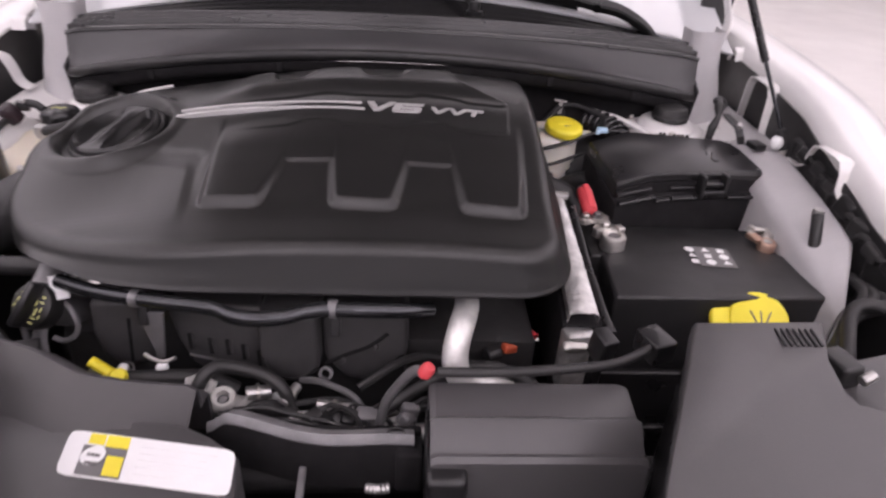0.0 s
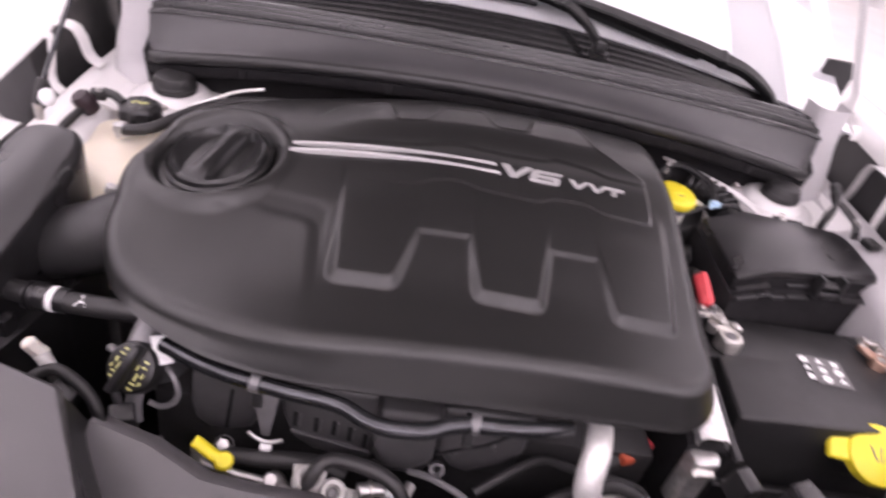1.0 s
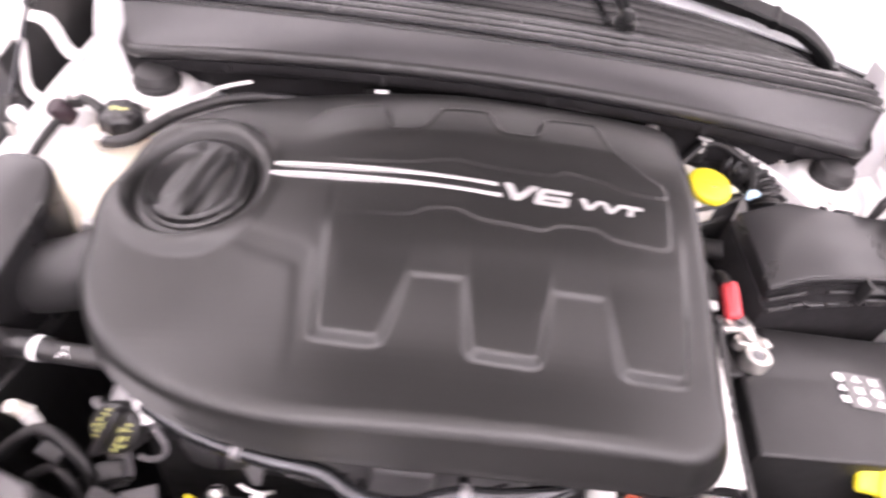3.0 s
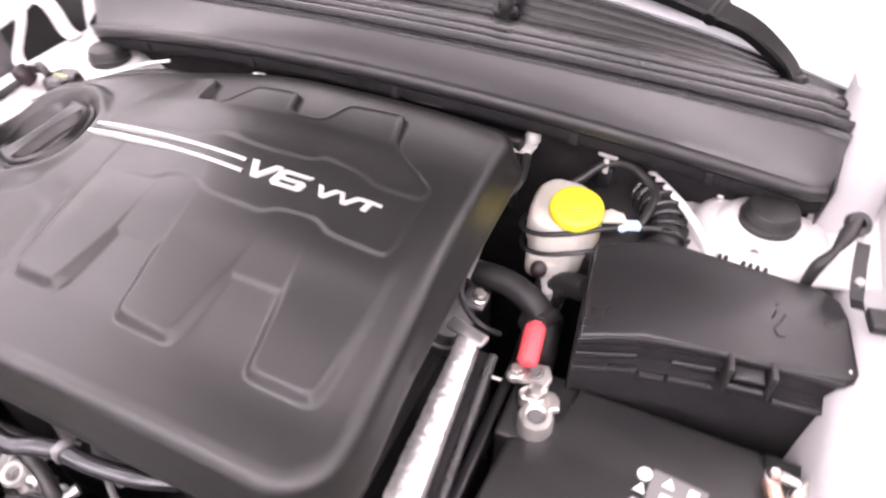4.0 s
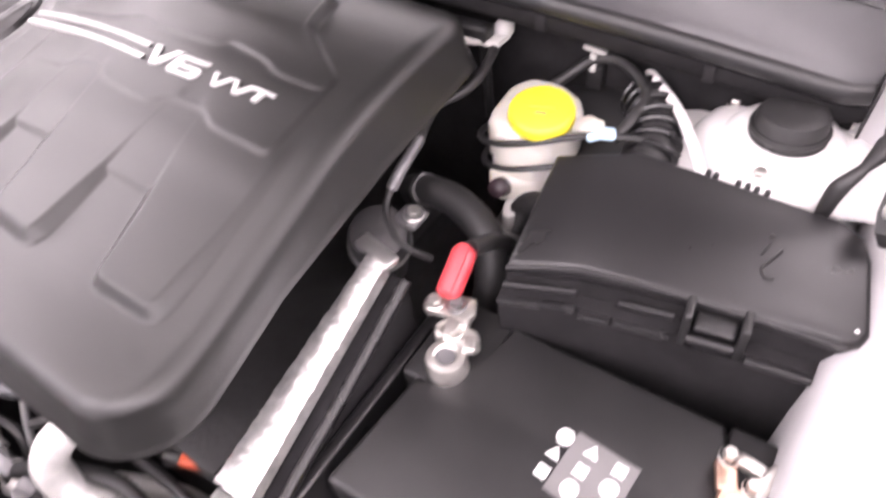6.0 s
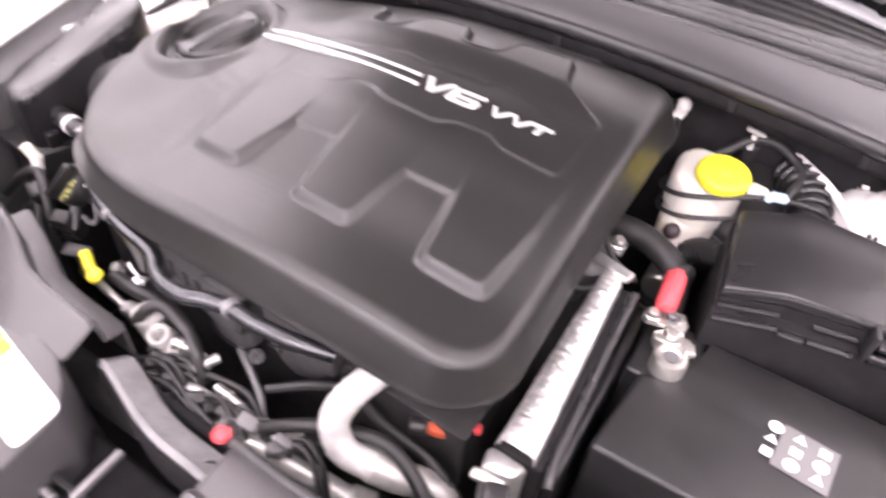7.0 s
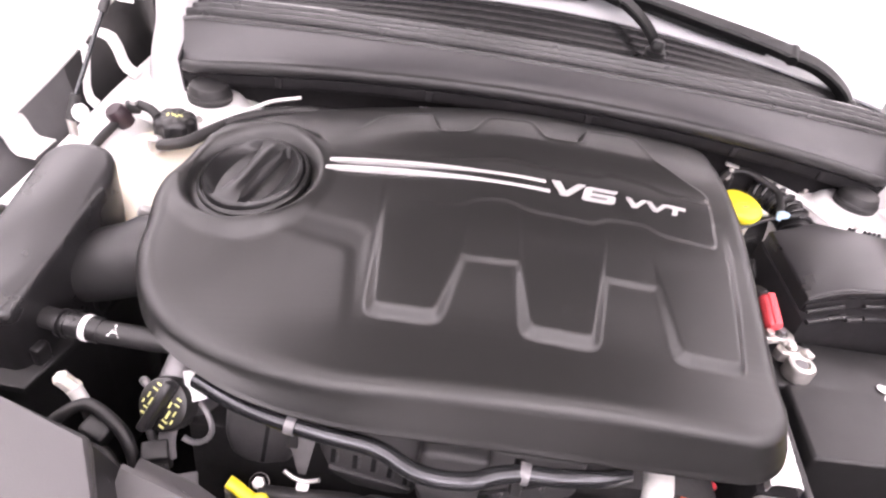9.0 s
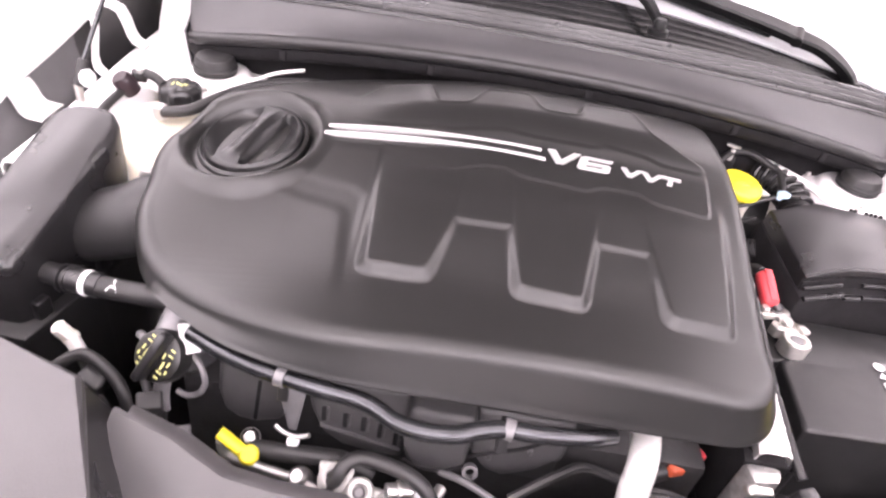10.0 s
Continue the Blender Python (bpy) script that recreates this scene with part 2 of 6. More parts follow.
def text_mesh(body, size, extrude, xscale=1.0, shear=0.0, bevel=0.0):
    cu = bpy.data.curves.new("text", "FONT")
    cu.body, cu.size, cu.extrude, cu.shear, cu.bevel_depth = body, size, extrude, shear, bevel
    cu.offset = size * 0.004
    tmp = bpy.data.objects.new("text", cu)
    me = bpy.data.meshes.new_from_object(tmp)
    bm = bmesh.new()
    bm.from_mesh(me)
    for v in bm.verts:
        v.co.x *= xscale
    bpy.data.objects.remove(tmp)
    bpy.data.curves.remove(cu)
    bpy.data.meshes.remove(me)
    return bm


def place(bm, m):
    for v in bm.verts:
        v.co = m @ v.co
    return bm


def sstep(a, b, x):
    t = min(1.0, max(0.0, (x - a) / (b - a)))
    return t * t * (3 - 2 * t)


# ---- the room ----
def room():
    f = prism([(-13, -11), (13, -11), (13, 13), (-13, 13)], -0.1, 0, 0)
    tagged(part("floor", f, FLOORM, smooth=False), "pale smooth concrete showroom floor under the car", "floor", kind="structure")
    c = prism([(-13, -11), (13, -11), (13, 13), (-13, 13)], 4.6, 4.7, 0)
    tagged(part("ceiling", c, CEILM, smooth=False), "plain white unseen ceiling with added glowing fill panels", "ceiling", kind="structure")
    for name, c0, s in (("wall_west", (-13.1, 1, 2.3), (0.2, 24, 4.6)), ("wall_east", (13.1, 1, 2.3), (0.2, 24, 4.6)), ("wall_north", (0, 13.1, 2.3), (26, 0.2, 4.6))):
        tagged(part(name, box(c0, s, 0), WALLM, smooth=False), "plain white painted wall of the bright room", "wall", kind="structure")
    # unseen south wall with a wide opening, added for the front fill light
    bm = box((0, -11.1, 0.4), (26, 0.2, 0.8), 0)
    box((0, -11.1, 4.3), (26, 0.2, 0.6), 0, bm=bm)
    box((-11.5, -11.1, 2.4), (3, 0.2, 3.2), 0, bm=bm)
    box((11.5, -11.1, 2.4), (3, 0.2, 3.2), 0, bm=bm)
    tagged(part("wall_south", bm, WALLM, smooth=False), "unseen white wall with a wide opening added for the front fill light", "wall", kind="structure")
    # Unseen panels added as fill; each zone is tuned for the cover's highlights.
    first = {}
    for i in range(8):
        for j in range(7):
            x, y = -10.5 + 3 * i, -9.2 + 3 * j
            zone = "far" if abs(x) > 8 or y < -8 else "left" if x < -3 and y > -4 else "front" if y < -2 else "right" if x > 3 else "near" if y < 2 else "rear"
            if zone in first:
                copy_thing(first[zone], pose(x, y, 4.6))
                continue
            first[zone] = lamp = thing("ceiling_fill_panel", "square white glowing ceiling panel, unseen, added as fill light", "ceiling light", "ceiling lights")
            lamp.location = (x, y, 4.6)
            part("diffuser", box((0, 0, -0.02), (2.3, 2.3, 0.03), 0.005), LIGHTS[zone], lamp, "glowing white diffuser")
            for dx, dy, sx, sy in ((0, 1.18, 2.42, 0.06), (0, -1.18, 2.42, 0.06), (1.18, 0, 0.06, 2.3), (-1.18, 0, 0.06, 2.3)):
                part("rim", box((dx, dy, -0.025), (sx, sy, 0.05), 0.004), GREYMET, lamp)
    # Area lamp added as fill to brighten the faces turned to the front.
    for name, loc, turn, w, h, power in (("front_fill_light", (0, -10.95, 2.4), (90, 0, 0), 20, 3.1, FRONT_FILL),):
        li = bpy.data.lights.new(name, "AREA")
        li.shape, li.size, li.size_y, li.energy = "RECTANGLE", w, h, power
        li.color = (1.0, 0.985, 0.97)
        new(name, li).matrix_world = pose(*loc, *turn)
    # peach mat with a striped border on the floor further off
    rug = thing("floor_mat", "peach floor mat with a dark and white striped border", "mat")
    outer = [Vector(p) for p in ((6.56, 8.53), (5.92, 7.41), (5.53, 6.51), (5.29, 5.86), (5.56, 5.83), (6.1, 5.8), (6.7, 5.8))]
    inner = [Vector(p) for p in ((6.66, 8.65), (6.5, 8.1), (6.4, 7.55), (6.28, 7.26), (6.38, 6.92), (6.7, 6.75), (7.2, 6.7))]

    def along(line, s):
        k = min(int(s), len(line) - 2)
        return line[k].lerp(line[k + 1], s - k)

    def band(s0, s1, k0, k1, z):
        return prism([tuple(along(outer, s).lerp(along(inner, s), k)) for s, k in ((s0, k0), (s1, k0), (s1, k1), (s0, k1))], 0.004, z, 0)
    for k in range(6):
        part("border", band(k, k + 1, -0.1, 1.12, 0.018), WALLM, rug, smooth=False)
    for k in range(24):
        part("dark_stripe", band(0.03 + 0.25 * k, 0.19 + 0.25 * k, 0.03, 0.96, 0.024), MATD, rug, smooth=False)
    part("mat_field", prism([(6.94, 8.98), (6.85, 8.42), (7.0, 8.15), (6.42, 7.3), (6.5, 7.02), (6.85, 6.85), (7.4, 6.8), (9.5, 8.5), (9.0, 12.0)], 0.004, 0.02, 0), MATM, rug, smooth=False)


room()


# ---- car body ----
def interp(table, q):
    if q <= table[0][0]:
        return table[0][1]
    for (a, u), (b, w) in zip(table, table[1:]):
        if q <= b:
            return u + (w - u) * (q - a) / (b - a)
    return table[-1][1]


EDGE_R = [(-0.25, 0.82), (0.2, 0.895), (0.55, 0.963), (0.62, 0.986), (0.7, 1.008), (0.8, 1.042), (0.9, 1.056), (1.0, 1.066), (1.15, 1.077), (1.4, 1.085)]
EDGE_L = [(-0.25, 0.76), (0.2, 0.84), (0.45, 0.9), (0.73, 0.978), (0.85, 0.991), (0.97, 1.009), (1.04, 1.036), (1.2, 1.058), (1.4, 1.07)]

body = thing("car_body", "white painted car body with its hood open", "car body")


def fender(side, table):
    rows = []
    for i in range(40):
        y = -0.22 + 1.7 * i / 39
        z = interp(table, y)
        xe = 0.745
        sec = [(xe - 0.016, z - 0.036), (xe - 0.014, z - 0.02), (xe - 0.006, z - 0.008), (xe, z - 0.002), (xe + 0.006, z), (xe + 0.02, z + 0.004), (xe + 0.05, z + 0.004), (xe + 0.09, z - 0.006), (xe + 0.125, z - 0.035),
               (xe + 0.15, z - 0.1), (xe + 0.16, z - 0.25), (xe + 0.165, z - 0.5), (xe + 0.15, 0.24)]
        if side < 0:
            sec[:5] = [(xe + 0.012, z - 0.012), (xe + 0.008, z - 0.01), (xe + 0.004, z - 0.007), (xe + 0.004, z - 0.003), (xe + 0.008, z)]
        rows.append([(side * x, y, q) for x, q in sec])
    part("fender", sheet(rows, 0.003), PAINT, body)
    # liner inside the fender gap
    if side > 0:
        rows = [[(0.7275, y, interp(table, y) - 0.034), (0.725, y, interp(table, y) - 0.1), (0.73, y, 0.45)] for y in [-0.2 + 0.05 * k for k in range(32)]]
        part("fender_liner", sheet(rows, 0.003), BLACK, body)
    else:
        for y0, n, stuff in ((-0.2, 22, LINER), (0.9, 10, BLACK)):
            rows = [[(-0.757, y, interp(table, y) - 0.01), (-0.756, y, interp(table, y) - 0.03), (-0.75, y, min(0.94, interp(table, y) - 0.04)), (-0.735, y, 0.9 - 0.3 * max(0.0, 0.62 - y)), (-0.73, y, 0.45)] for y in [y0 + 0.05 * k for k in range(n + 1)]]
            part("fender_liner", sheet(rows, 0.003), stuff, body)
    # bent sheet brackets that bridge the gap
    for y0, y1, zt, dx in ((0.64, 0.742, 0.99, 0.014), (0.892, 0.99, 1.034, 0.008)) if side > 0 else ():
        sec = [(y0 - 0.012, 0.937), (y0, 0.945), (y0 + 0.004, zt - 0.02), (y0 + 0.014, zt - 0.003), (y0 + 0.026, zt), (y1 - 0.024, zt), (y1 - 0.012, zt - 0.004), (y1 - 0.004, zt - 0.02), (y1, 0.948), (y1 + 0.014, 0.939), (y1 + 0.05, 0.938)]
        rows = [[(x + dx, y, q) for y, q in sec] for x in (0.7, 0.703, 0.712, 0.724, 0.728)]
        part("fender_bracket", sheet(rows, 0.003), PAINT, body, angle=60)
    if side < 0:
        hoops = (([(-0.775, 0.968), (-0.763, 0.972), (-0.752, 0.97), (-0.746, 0.96), (-0.741, 0.945), (-0.735, 0.938), (-0.712, 0.936)], (0.722, 0.726, 0.76, 0.772, 0.777)),
                 ([(-0.765, 1.014), (-0.732, 1.013), (-0.72, 1.008), (-0.712, 0.992), (-0.706, 0.968), (-0.7, 0.958), (-0.684, 0.95)], (0.974, 0.978, 0.988, 1.0, 1.004)),
                 ([(-0.755, 1.008), (-0.742, 1.004), (-0.733, 0.99), (-0.722, 0.96), (-0.714, 0.95), (-0.7, 0.944)], (0.892, 0.896, 0.908, 0.914)))
        for sec, ys in hoops:
            rows = [[(x, y - (1.1 * (1.008 - q) if ys[0] == 0.892 else 0.0) + (0.045 if ys[0] == 0.892 else 0.0), q - (0.002 if y in (ys[0], ys[-1]) else 0.0)) for x, q in sec] for y in ys]
            part("fender_bracket", sheet(rows, 0.003), PAINT, body, angle=60)
    sec = [(1.07, 1.035), (1.075, 1.052), (1.09, 1.06), (1.105, 1.052), (1.11, 1.03)]
    part("fender_bracket", sheet([[(side * x, y, q) for y, q in sec] for x in (0.716, 0.73, 0.742)], 0.003), PAINT, body, angle=60)


def rail(side):
    rows = []
    for i in range(22):
        y = 0.62 + 0.58 * i / 21
        zt = 0.935 + 0.01 * sstep(0.7, 1.0, y) - 0.03 * sstep(0.62, 0.5, y)
        if side > 0:
            y = 0.455 + 0.745 * i / 21
            zt = interp([(0.455, 0.852), (0.5, 0.874), (0.555, 0.897), (0.69, 0.924), (0.85, 0.946), (1.2, 0.952)], y)
        sec = [(0.71, zt - 0.12), (0.708, zt - 0.01), (0.703, zt - 0.002), (0.695, zt), (0.67, zt - 0.008), (0.645, zt - 0.018), (0.634, zt - 0.026), (0.628, zt - 0.04), (0.625, zt - 0.1), (0.622, zt - 0.3)]
        if side > 0:
            k = min(1.0, 0.12 + max(0.0, y - 0.455) / 0.13)
            sec = [(0.648 + (x + 0.014 - 0.648) * k, z) for x, z in sec]
        rows.append([(side * x, y, z) for x, z in sec])
    # The right rail takes the greyer copy, so its shade is in the colour.
    part("inner_rail", sheet(rows, 0.003), PAINT if side < 0 else PAINT_DIM, body)
    # white pillar under the hinge, dimmed by its colour, and the dark hollow beside it
    rows = []
    for z in (0.9, 0.93, 0.955, 0.99, 1.03, 1.07, 1.1):
        y = 1.0 + 0.16 * (z - 0.93) + 0.02 * sstep(0.95, 0.9, z) * -1
        w = 0.008 * math.sin((z - 0.9) * 30)
        rows.append([(side * x, y + d, z) for x, d in ((0.592, 0.05), (0.594, 0.012), (0.6, 0.003), (0.61, 0.0), (0.65, 0.001), (0.662 + w, 0.004), (0.668 + w, 0.012), (0.669 + w, 0.06))])
    part("hinge_pillar", sheet(rows, 0.003), PAINT_DIM, body, angle=60)
    part("hollow_panel", box((side * 0.705, 1.2, 0.9), (0.07, 0.01, 0.5), 0.002), BLACK, body)


def tower(side):
    m = Matrix.Translation((side * 0.55, 0.958, 0))
    prof = [(0.02, 0.946), (0.04, 0.9465), (0.048, 0.942), (0.056, 0.932), (0.07, 0.9295), (0.08, 0.925), (0.086, 0.915), (0.09, 0.89), (0.1, 0.8), (0.12, 0.6)]
    bm = lathe(prof, m, 48)
    # flat apron towards the engine and the rail
    rows = [[(side * x, y, z) for y in (0.888, 0.91, 0.98, 1.08)] for x, z in ((0.4, 0.86), (0.43, 0.905), (0.46, 0.915), (0.6, 0.915), (0.66, 0.93), (0.68, 0.94))]
    sheet(rows, 0.003, bm)
    tw = part("strut_tower", bm, PAINT, body)
    for a in (35, 150, 265):
        p = Vector((side * 0.55 + 0.066 * math.cos(radians(a)), 0.965 + 0.066 * math.sin(radians(a)), 0.929))
        bolt_head(p, (0, 0, 1), 0.0065, 0.008, ZINC, tw)
    cap = thing("strut_cap", "black rubber cap on the white strut tower", "cap", "strut caps")
    cap.location = (side * 0.552, 0.947, 0.948)
    part("cap_body", lathe([(0, 0.028), (0.022, 0.0275), (0.029, 0.025), (0.032, 0.019), (0.033, 0.006), (0.035, 0.003), (0.035, 0)], None, 40), RUBBER, cap)
    part("cap_rim", lathe([(0.031, 0.012), (0.0345, 0.012), (0.036, 0.008), (0.0345, 0.004), (0.031, 0.004)], None, 40), RUBBER, cap)


for sd, tb in ((1, EDGE_R), (-1, EDGE_L)):
    fender(sd, tb)
    rail(sd)
    tower(sd)

# firewall, floor pan of the bay and front closing panel
part("firewall", sheet([[(x, 1.0 + 0.01 * (x / 0.7) ** 2, z) for z in (0.35, 0.7, 1.02)] for x in (-0.6, -0.4, 0, 0.4, 0.6)], 0.01), MATT_BLACK, body)
part("undertray", box((0, 0.36, 0.34), (1.46, 1.25, 0.02), 0.004), MATT_BLACK, body)
rows = []
for i in range(17):
    x = -0.86 + 1.72 * i / 16
    yb = -0.3 + 0.22 * (abs(x) / 0.86) ** 2.5
    rows.append([(x, yb + 0.12, 0.79), (x, yb + 0.03, 0.78), (x, yb - 0.02, 0.72), (x, yb - 0.04, 0.55), (x, yb, 0.3), (x, yb + 0.08, 0.24)])
part("front_bumper", sheet(rows, 0.004), PAINT, body)
for sd in (-1, 1):
    wheel = part("wheel", lathe([(0.0, 0.08), (0.2, 0.09), (0.23, 0.11), (0.33, 0.11), (0.36, 0.08), (0.36, -0.08), (0.33, -0.11), (0.2, -0.1), (0.0, -0.1)], Matrix.Translation((sd * 0.76, 0.62, 0.36)) @ pose(0, 0, 0, 0, 90, 0), 48), RUBBER, body)


# windscreen, its bright reflection mostly in the base colour
def glass_row(s):
    return [(x, 1.158 + 0.94 * s + (0.2 * s - 0.075) * (x / 0.6) ** 2, 1.121 - 0.05 * (x / 0.6) ** 2 + 0.56 * s) for x in [-0.7 + 1.4 * k / 14 for k in range(15)]]


part("windscreen", sheet([glass_row(k / 8) for k in range(9)], 0.005), GLASS, body, "windscreen glass with its bright reflection put into the pale colour")
rows = [[(sx * (0.70 + dx), 1.28 + 0.9 * s, 1.075 + 0.56 * s + dz) for dx, dz in ((-0.03, 0.012), (0.0, 0.03), (0.05, 0.03), (0.09, 0.0), (0.1, -0.08))] for sx in (1,) for s in (0, 0.3, 0.6, 1)]
part("a_pillar", sheet(rows, 0.003), PAINT, body)
rows = [[(-x, y, z) for x, y, z in r] for r in rows]
part("a_pillar", sheet(rows, 0.003), PAINT, body)


# open hood, hinged behind the cowl
def hood_pt(u, v, lift=0.0):
    a = radians(58)
    x = u * (0.71 - 0.03 * v)
    d = 1.12 * v
    bow = 0.05 * (1 - u * u)
    return (x, 1.20 - d * math.cos(a) + (lift + bow) * math.sin(a), 1.285 + d * math.sin(a) + (lift + bow) * math.cos(a))


rows = [[hood_pt(-1 + 2 * i / 20, j / 14) for i in range(21)] for j in range(15)]
hood = part("hood", sheet(rows, 0.004), PAINT, body, "open white hood seen from below")
for u in (-0.96, 0.96):
    part("inner_brace", tube([hood_pt(u, v / 6, -0.018) for v in range(7)], 0.03, 10), PAINT, hood)
for v in (0.02, 0.97):
    part("inner_brace", tube([hood_pt(-0.96 + 1.92 * k / 8, v, -0.018) for k in range(9)], 0.028, 10), PAINT, hood)
rows = [[hood_pt(-0.78 + 1.56 * i / 16, 0.1 + 0.84 * j / 12, -0.035 + 0.006 * math.sin(i * 1.1) * math.sin(j * 0.9)) for i in range(17)] for j in range(13)]
part("insulation_pad", sheet(rows, 0.012), PAD, hood, "black insulation pad under the hood")
for sd in (-1, 1):
    bm = bmesh.new()
    arm = [(sd * 0.66, 1.09, 1.035), (sd * 0.672, 1.075, 1.07), (sd * 0.685, 1.08, 1.11), (sd * 0.68, 1.11, 1.16), (sd * 0.665, 1.16, 1.25), (sd * 0.655, 1.2, 1.32)]
    sheet([[(x - 0.0, y - w, z), (x, y + w, z)] for (x, y, z), w in zip(smooth_path(arm), [0.014] * 200)], 0.004, bm)
    hinge = part("hinge", bm, PAINT, hood, "white painted hood hinge")
    bolt_head((sd * 0.66, 1.085, 1.05), (-sd, 0, 0), 0.008, 0.008, ZINC, hinge)


# gas struts that hold the hood
def gas_strut(ball, top):
    b, t = Vector(ball), Vector(top)
    st = thing("gas_strut", "thin black gas strut holding up the hood", "gas strut", "hood struts")
    part("ball_cap", lathe([(0, 0.0125), (0.006, 0.0115), (0.0105, 0.006), (0.0115, 0.0), (0.0105, -0.006), (0.006, -0.012), (0, -0.0125)], Matrix.Translation(b), 20), WHITE, st, "white ball cap")
    b = b + Vector((math.copysign(0.014, b.x), -0.004, -0.004))
    part("ball_socket", rod(b + Vector((0, 0, -0.008)), b.lerp(t, 0.05), 0.0075, 12), RUBBER, st)
    part("piston_rod", rod(b, b.lerp(t, 0.26), 0.0034, 10), TUBE, st)
    part("cylinder", rod(b.lerp(t, 0.24), t, 0.0068, 14), SATIN, st)
    part("ball_stud", rod(b - Vector((0, 0, 0.05)), b - Vector((0, 0, 0.004)), 0.006, 10), ZINC, st)


gas_strut((-0.681, 0.797, 0.972), (-0.557, 1.09, 1.5))
gas_strut((0.70, 0.81, 0.958), (0.475, 0.997, 1.52))


# ---- cowl ----
def lip(x):
    q = (x / 0.6) ** 2
    return 0.912 + 0.05 * q + 0.035 * sstep(0.58, 0.645, abs(x)), 1.064 - 0.07 * q


def face_top(x):
    q = (x / 0.6) ** 2
    return 0.982 + 0.02 * q + 0.015 * sstep(0.58, 0.645, abs(x)), 1.09 - 0.03 * q - 0.012 * sstep(0.57, 0.64, abs(x))


cowl = thing("cowl_panel", "grey plastic cowl panel below the windscreen", "cowl panel")
XS = [-0.606 + 1.212 * k / 62 for k in range(63)]


def sweep(fn, name, material, thick=0.002, label="", xs=XS):
    rows = []
    for x in xs:
        rows.append([(x, y, z) for y, z in fn(x)])
    return part(name, sheet(rows, thick), material, cowl, label, angle=50)


def face_sec(x):
    (yl, zl), (yf, zf) = lip(x), face_top(x)
    pts = [(yl + 0.012, zl - 0.004), (yl + 0.0125, zl - 0.0015)]
    for k in range(1, 7):
        s = k / 6
        pts.append((yl + 0.014 + (yf - yl - 0.014) * s, zl - 0.002 + (zf - zl + 0.002) * s - 0.006 * math.sin(math.pi * s)))
    return pts


def seal_sec(x):
    yf, zf = face_top(x)
    rel = [(-0.009, -0.004), (-0.007, 0.001), (-0.003, 0.002), (0.0, -0.004), (0.003, -0.012)]
    for c, w, h in ((0.011, 0.0055, 0.010), (0.024, 0.006, 0.014), (0.0375, 0.006, 0.018), (0.05, 0.0055, 0.015), (0.062, 0.005, 0.011), (0.0735, 0.005, 0.008)):
        rel += [(c - w, h - 0.013), (c - 0.7 * w, h - 0.004), (c - 0.3 * w, h), (c + 0.3 * w, h), (c + 0.7 * w, h - 0.004), (c + w, h - 0.013)]
    rel += [(0.081, -0.006), (0.084, -0.008)]
    return [(yf + a, zf + b) for a, b in rel]


def grille_sec(x):
    yf, zf = face_top(x)
    yg, zg = 1.165 - 0.075 * (x / 0.6) ** 2, 1.118 - 0.05 * (x / 0.6) ** 2
    pts = [(yf + 0.074, zf - 0.004)]
    n = 5
    w = min(1.0, (yg - yf - 0.078) / n / 0.02)
    for k in range(1, n):
        s = k / n
        y, z = yf + 0.078 + (yg - yf - 0.078) * s, zf - 0.004 + (zg - zf + 0.004) * s
        pts += [(y - 0.009 * w, z - 0.004 * w), (y - 0.004 * w, z + 0.001 * w), (y, z + 0.005 * w), (y + 0.005 * w, z + 0.004 * w), (y + 0.008 * w, z - 0.003 * w)]
    return pts + [(yg - 0.004 * w, zg + 0.004 * w), (yg, zg + 0.006 * w), (yg + 0.006, zg)]


sweep(lambda x: [(lip(x)[0] + a, lip(x)[1] + b) for a, b in ((0.02, -0.022), (0.006, -0.02), (0.001, -0.016), (0.0, -0.01), (0.0015, -0.003), (0.005, 0.0), (0.01, 0.0005), (0.0122, -0.002), (0.0124, -0.005))], "lip_edge", BLACK, label="dark folded lip of the cowl")
sweep(face_sec, "cowl_face", COWL, label="smooth grey cowl face with a folded lip")
sweep(seal_sec, "hood_seal", SEAL, label="ribbed black rubber hood seal")
sweep(grille_sec, "cowl_grille", GRILLE, label="ribbed black cowl grille")
# dark skirt below the lip, clips and end caps
sweep(lambda x: [(lip(x)[0] + a, lip(x)[1] + b) for a, b in ((0.007, -0.021), (0.009, -0.034), (0.014, -0.042), (0.03, -0.048), (0.06, -0.052), (0.1, -0.054))], "cowl_skirt", MATT_BLACK)
for sd in (-1, 1):
    (yl, zl), (yf, zf) = lip(0.606), face_top(0.606)
    part("end_wall", sheet([[(sd * 0.606, yl + 0.01, zl - 0.06), (sd * 0.606, yf + 0.06, zf - 0.06)], [(sd * 0.608, yl, zl + 0.002), (sd * 0.608, yf + 0.07, zf + 0.002)]], 0.003), SATIN, cowl)
for x in (-0.44, -0.2, 0.05, 0.3, 0.47):
    yl, zl = lip(x)
    part("clip", box((x, yl + 0.005, zl - 0.03), (0.012, 0.006, 0.018), 0.002), MATT_BLACK, cowl)


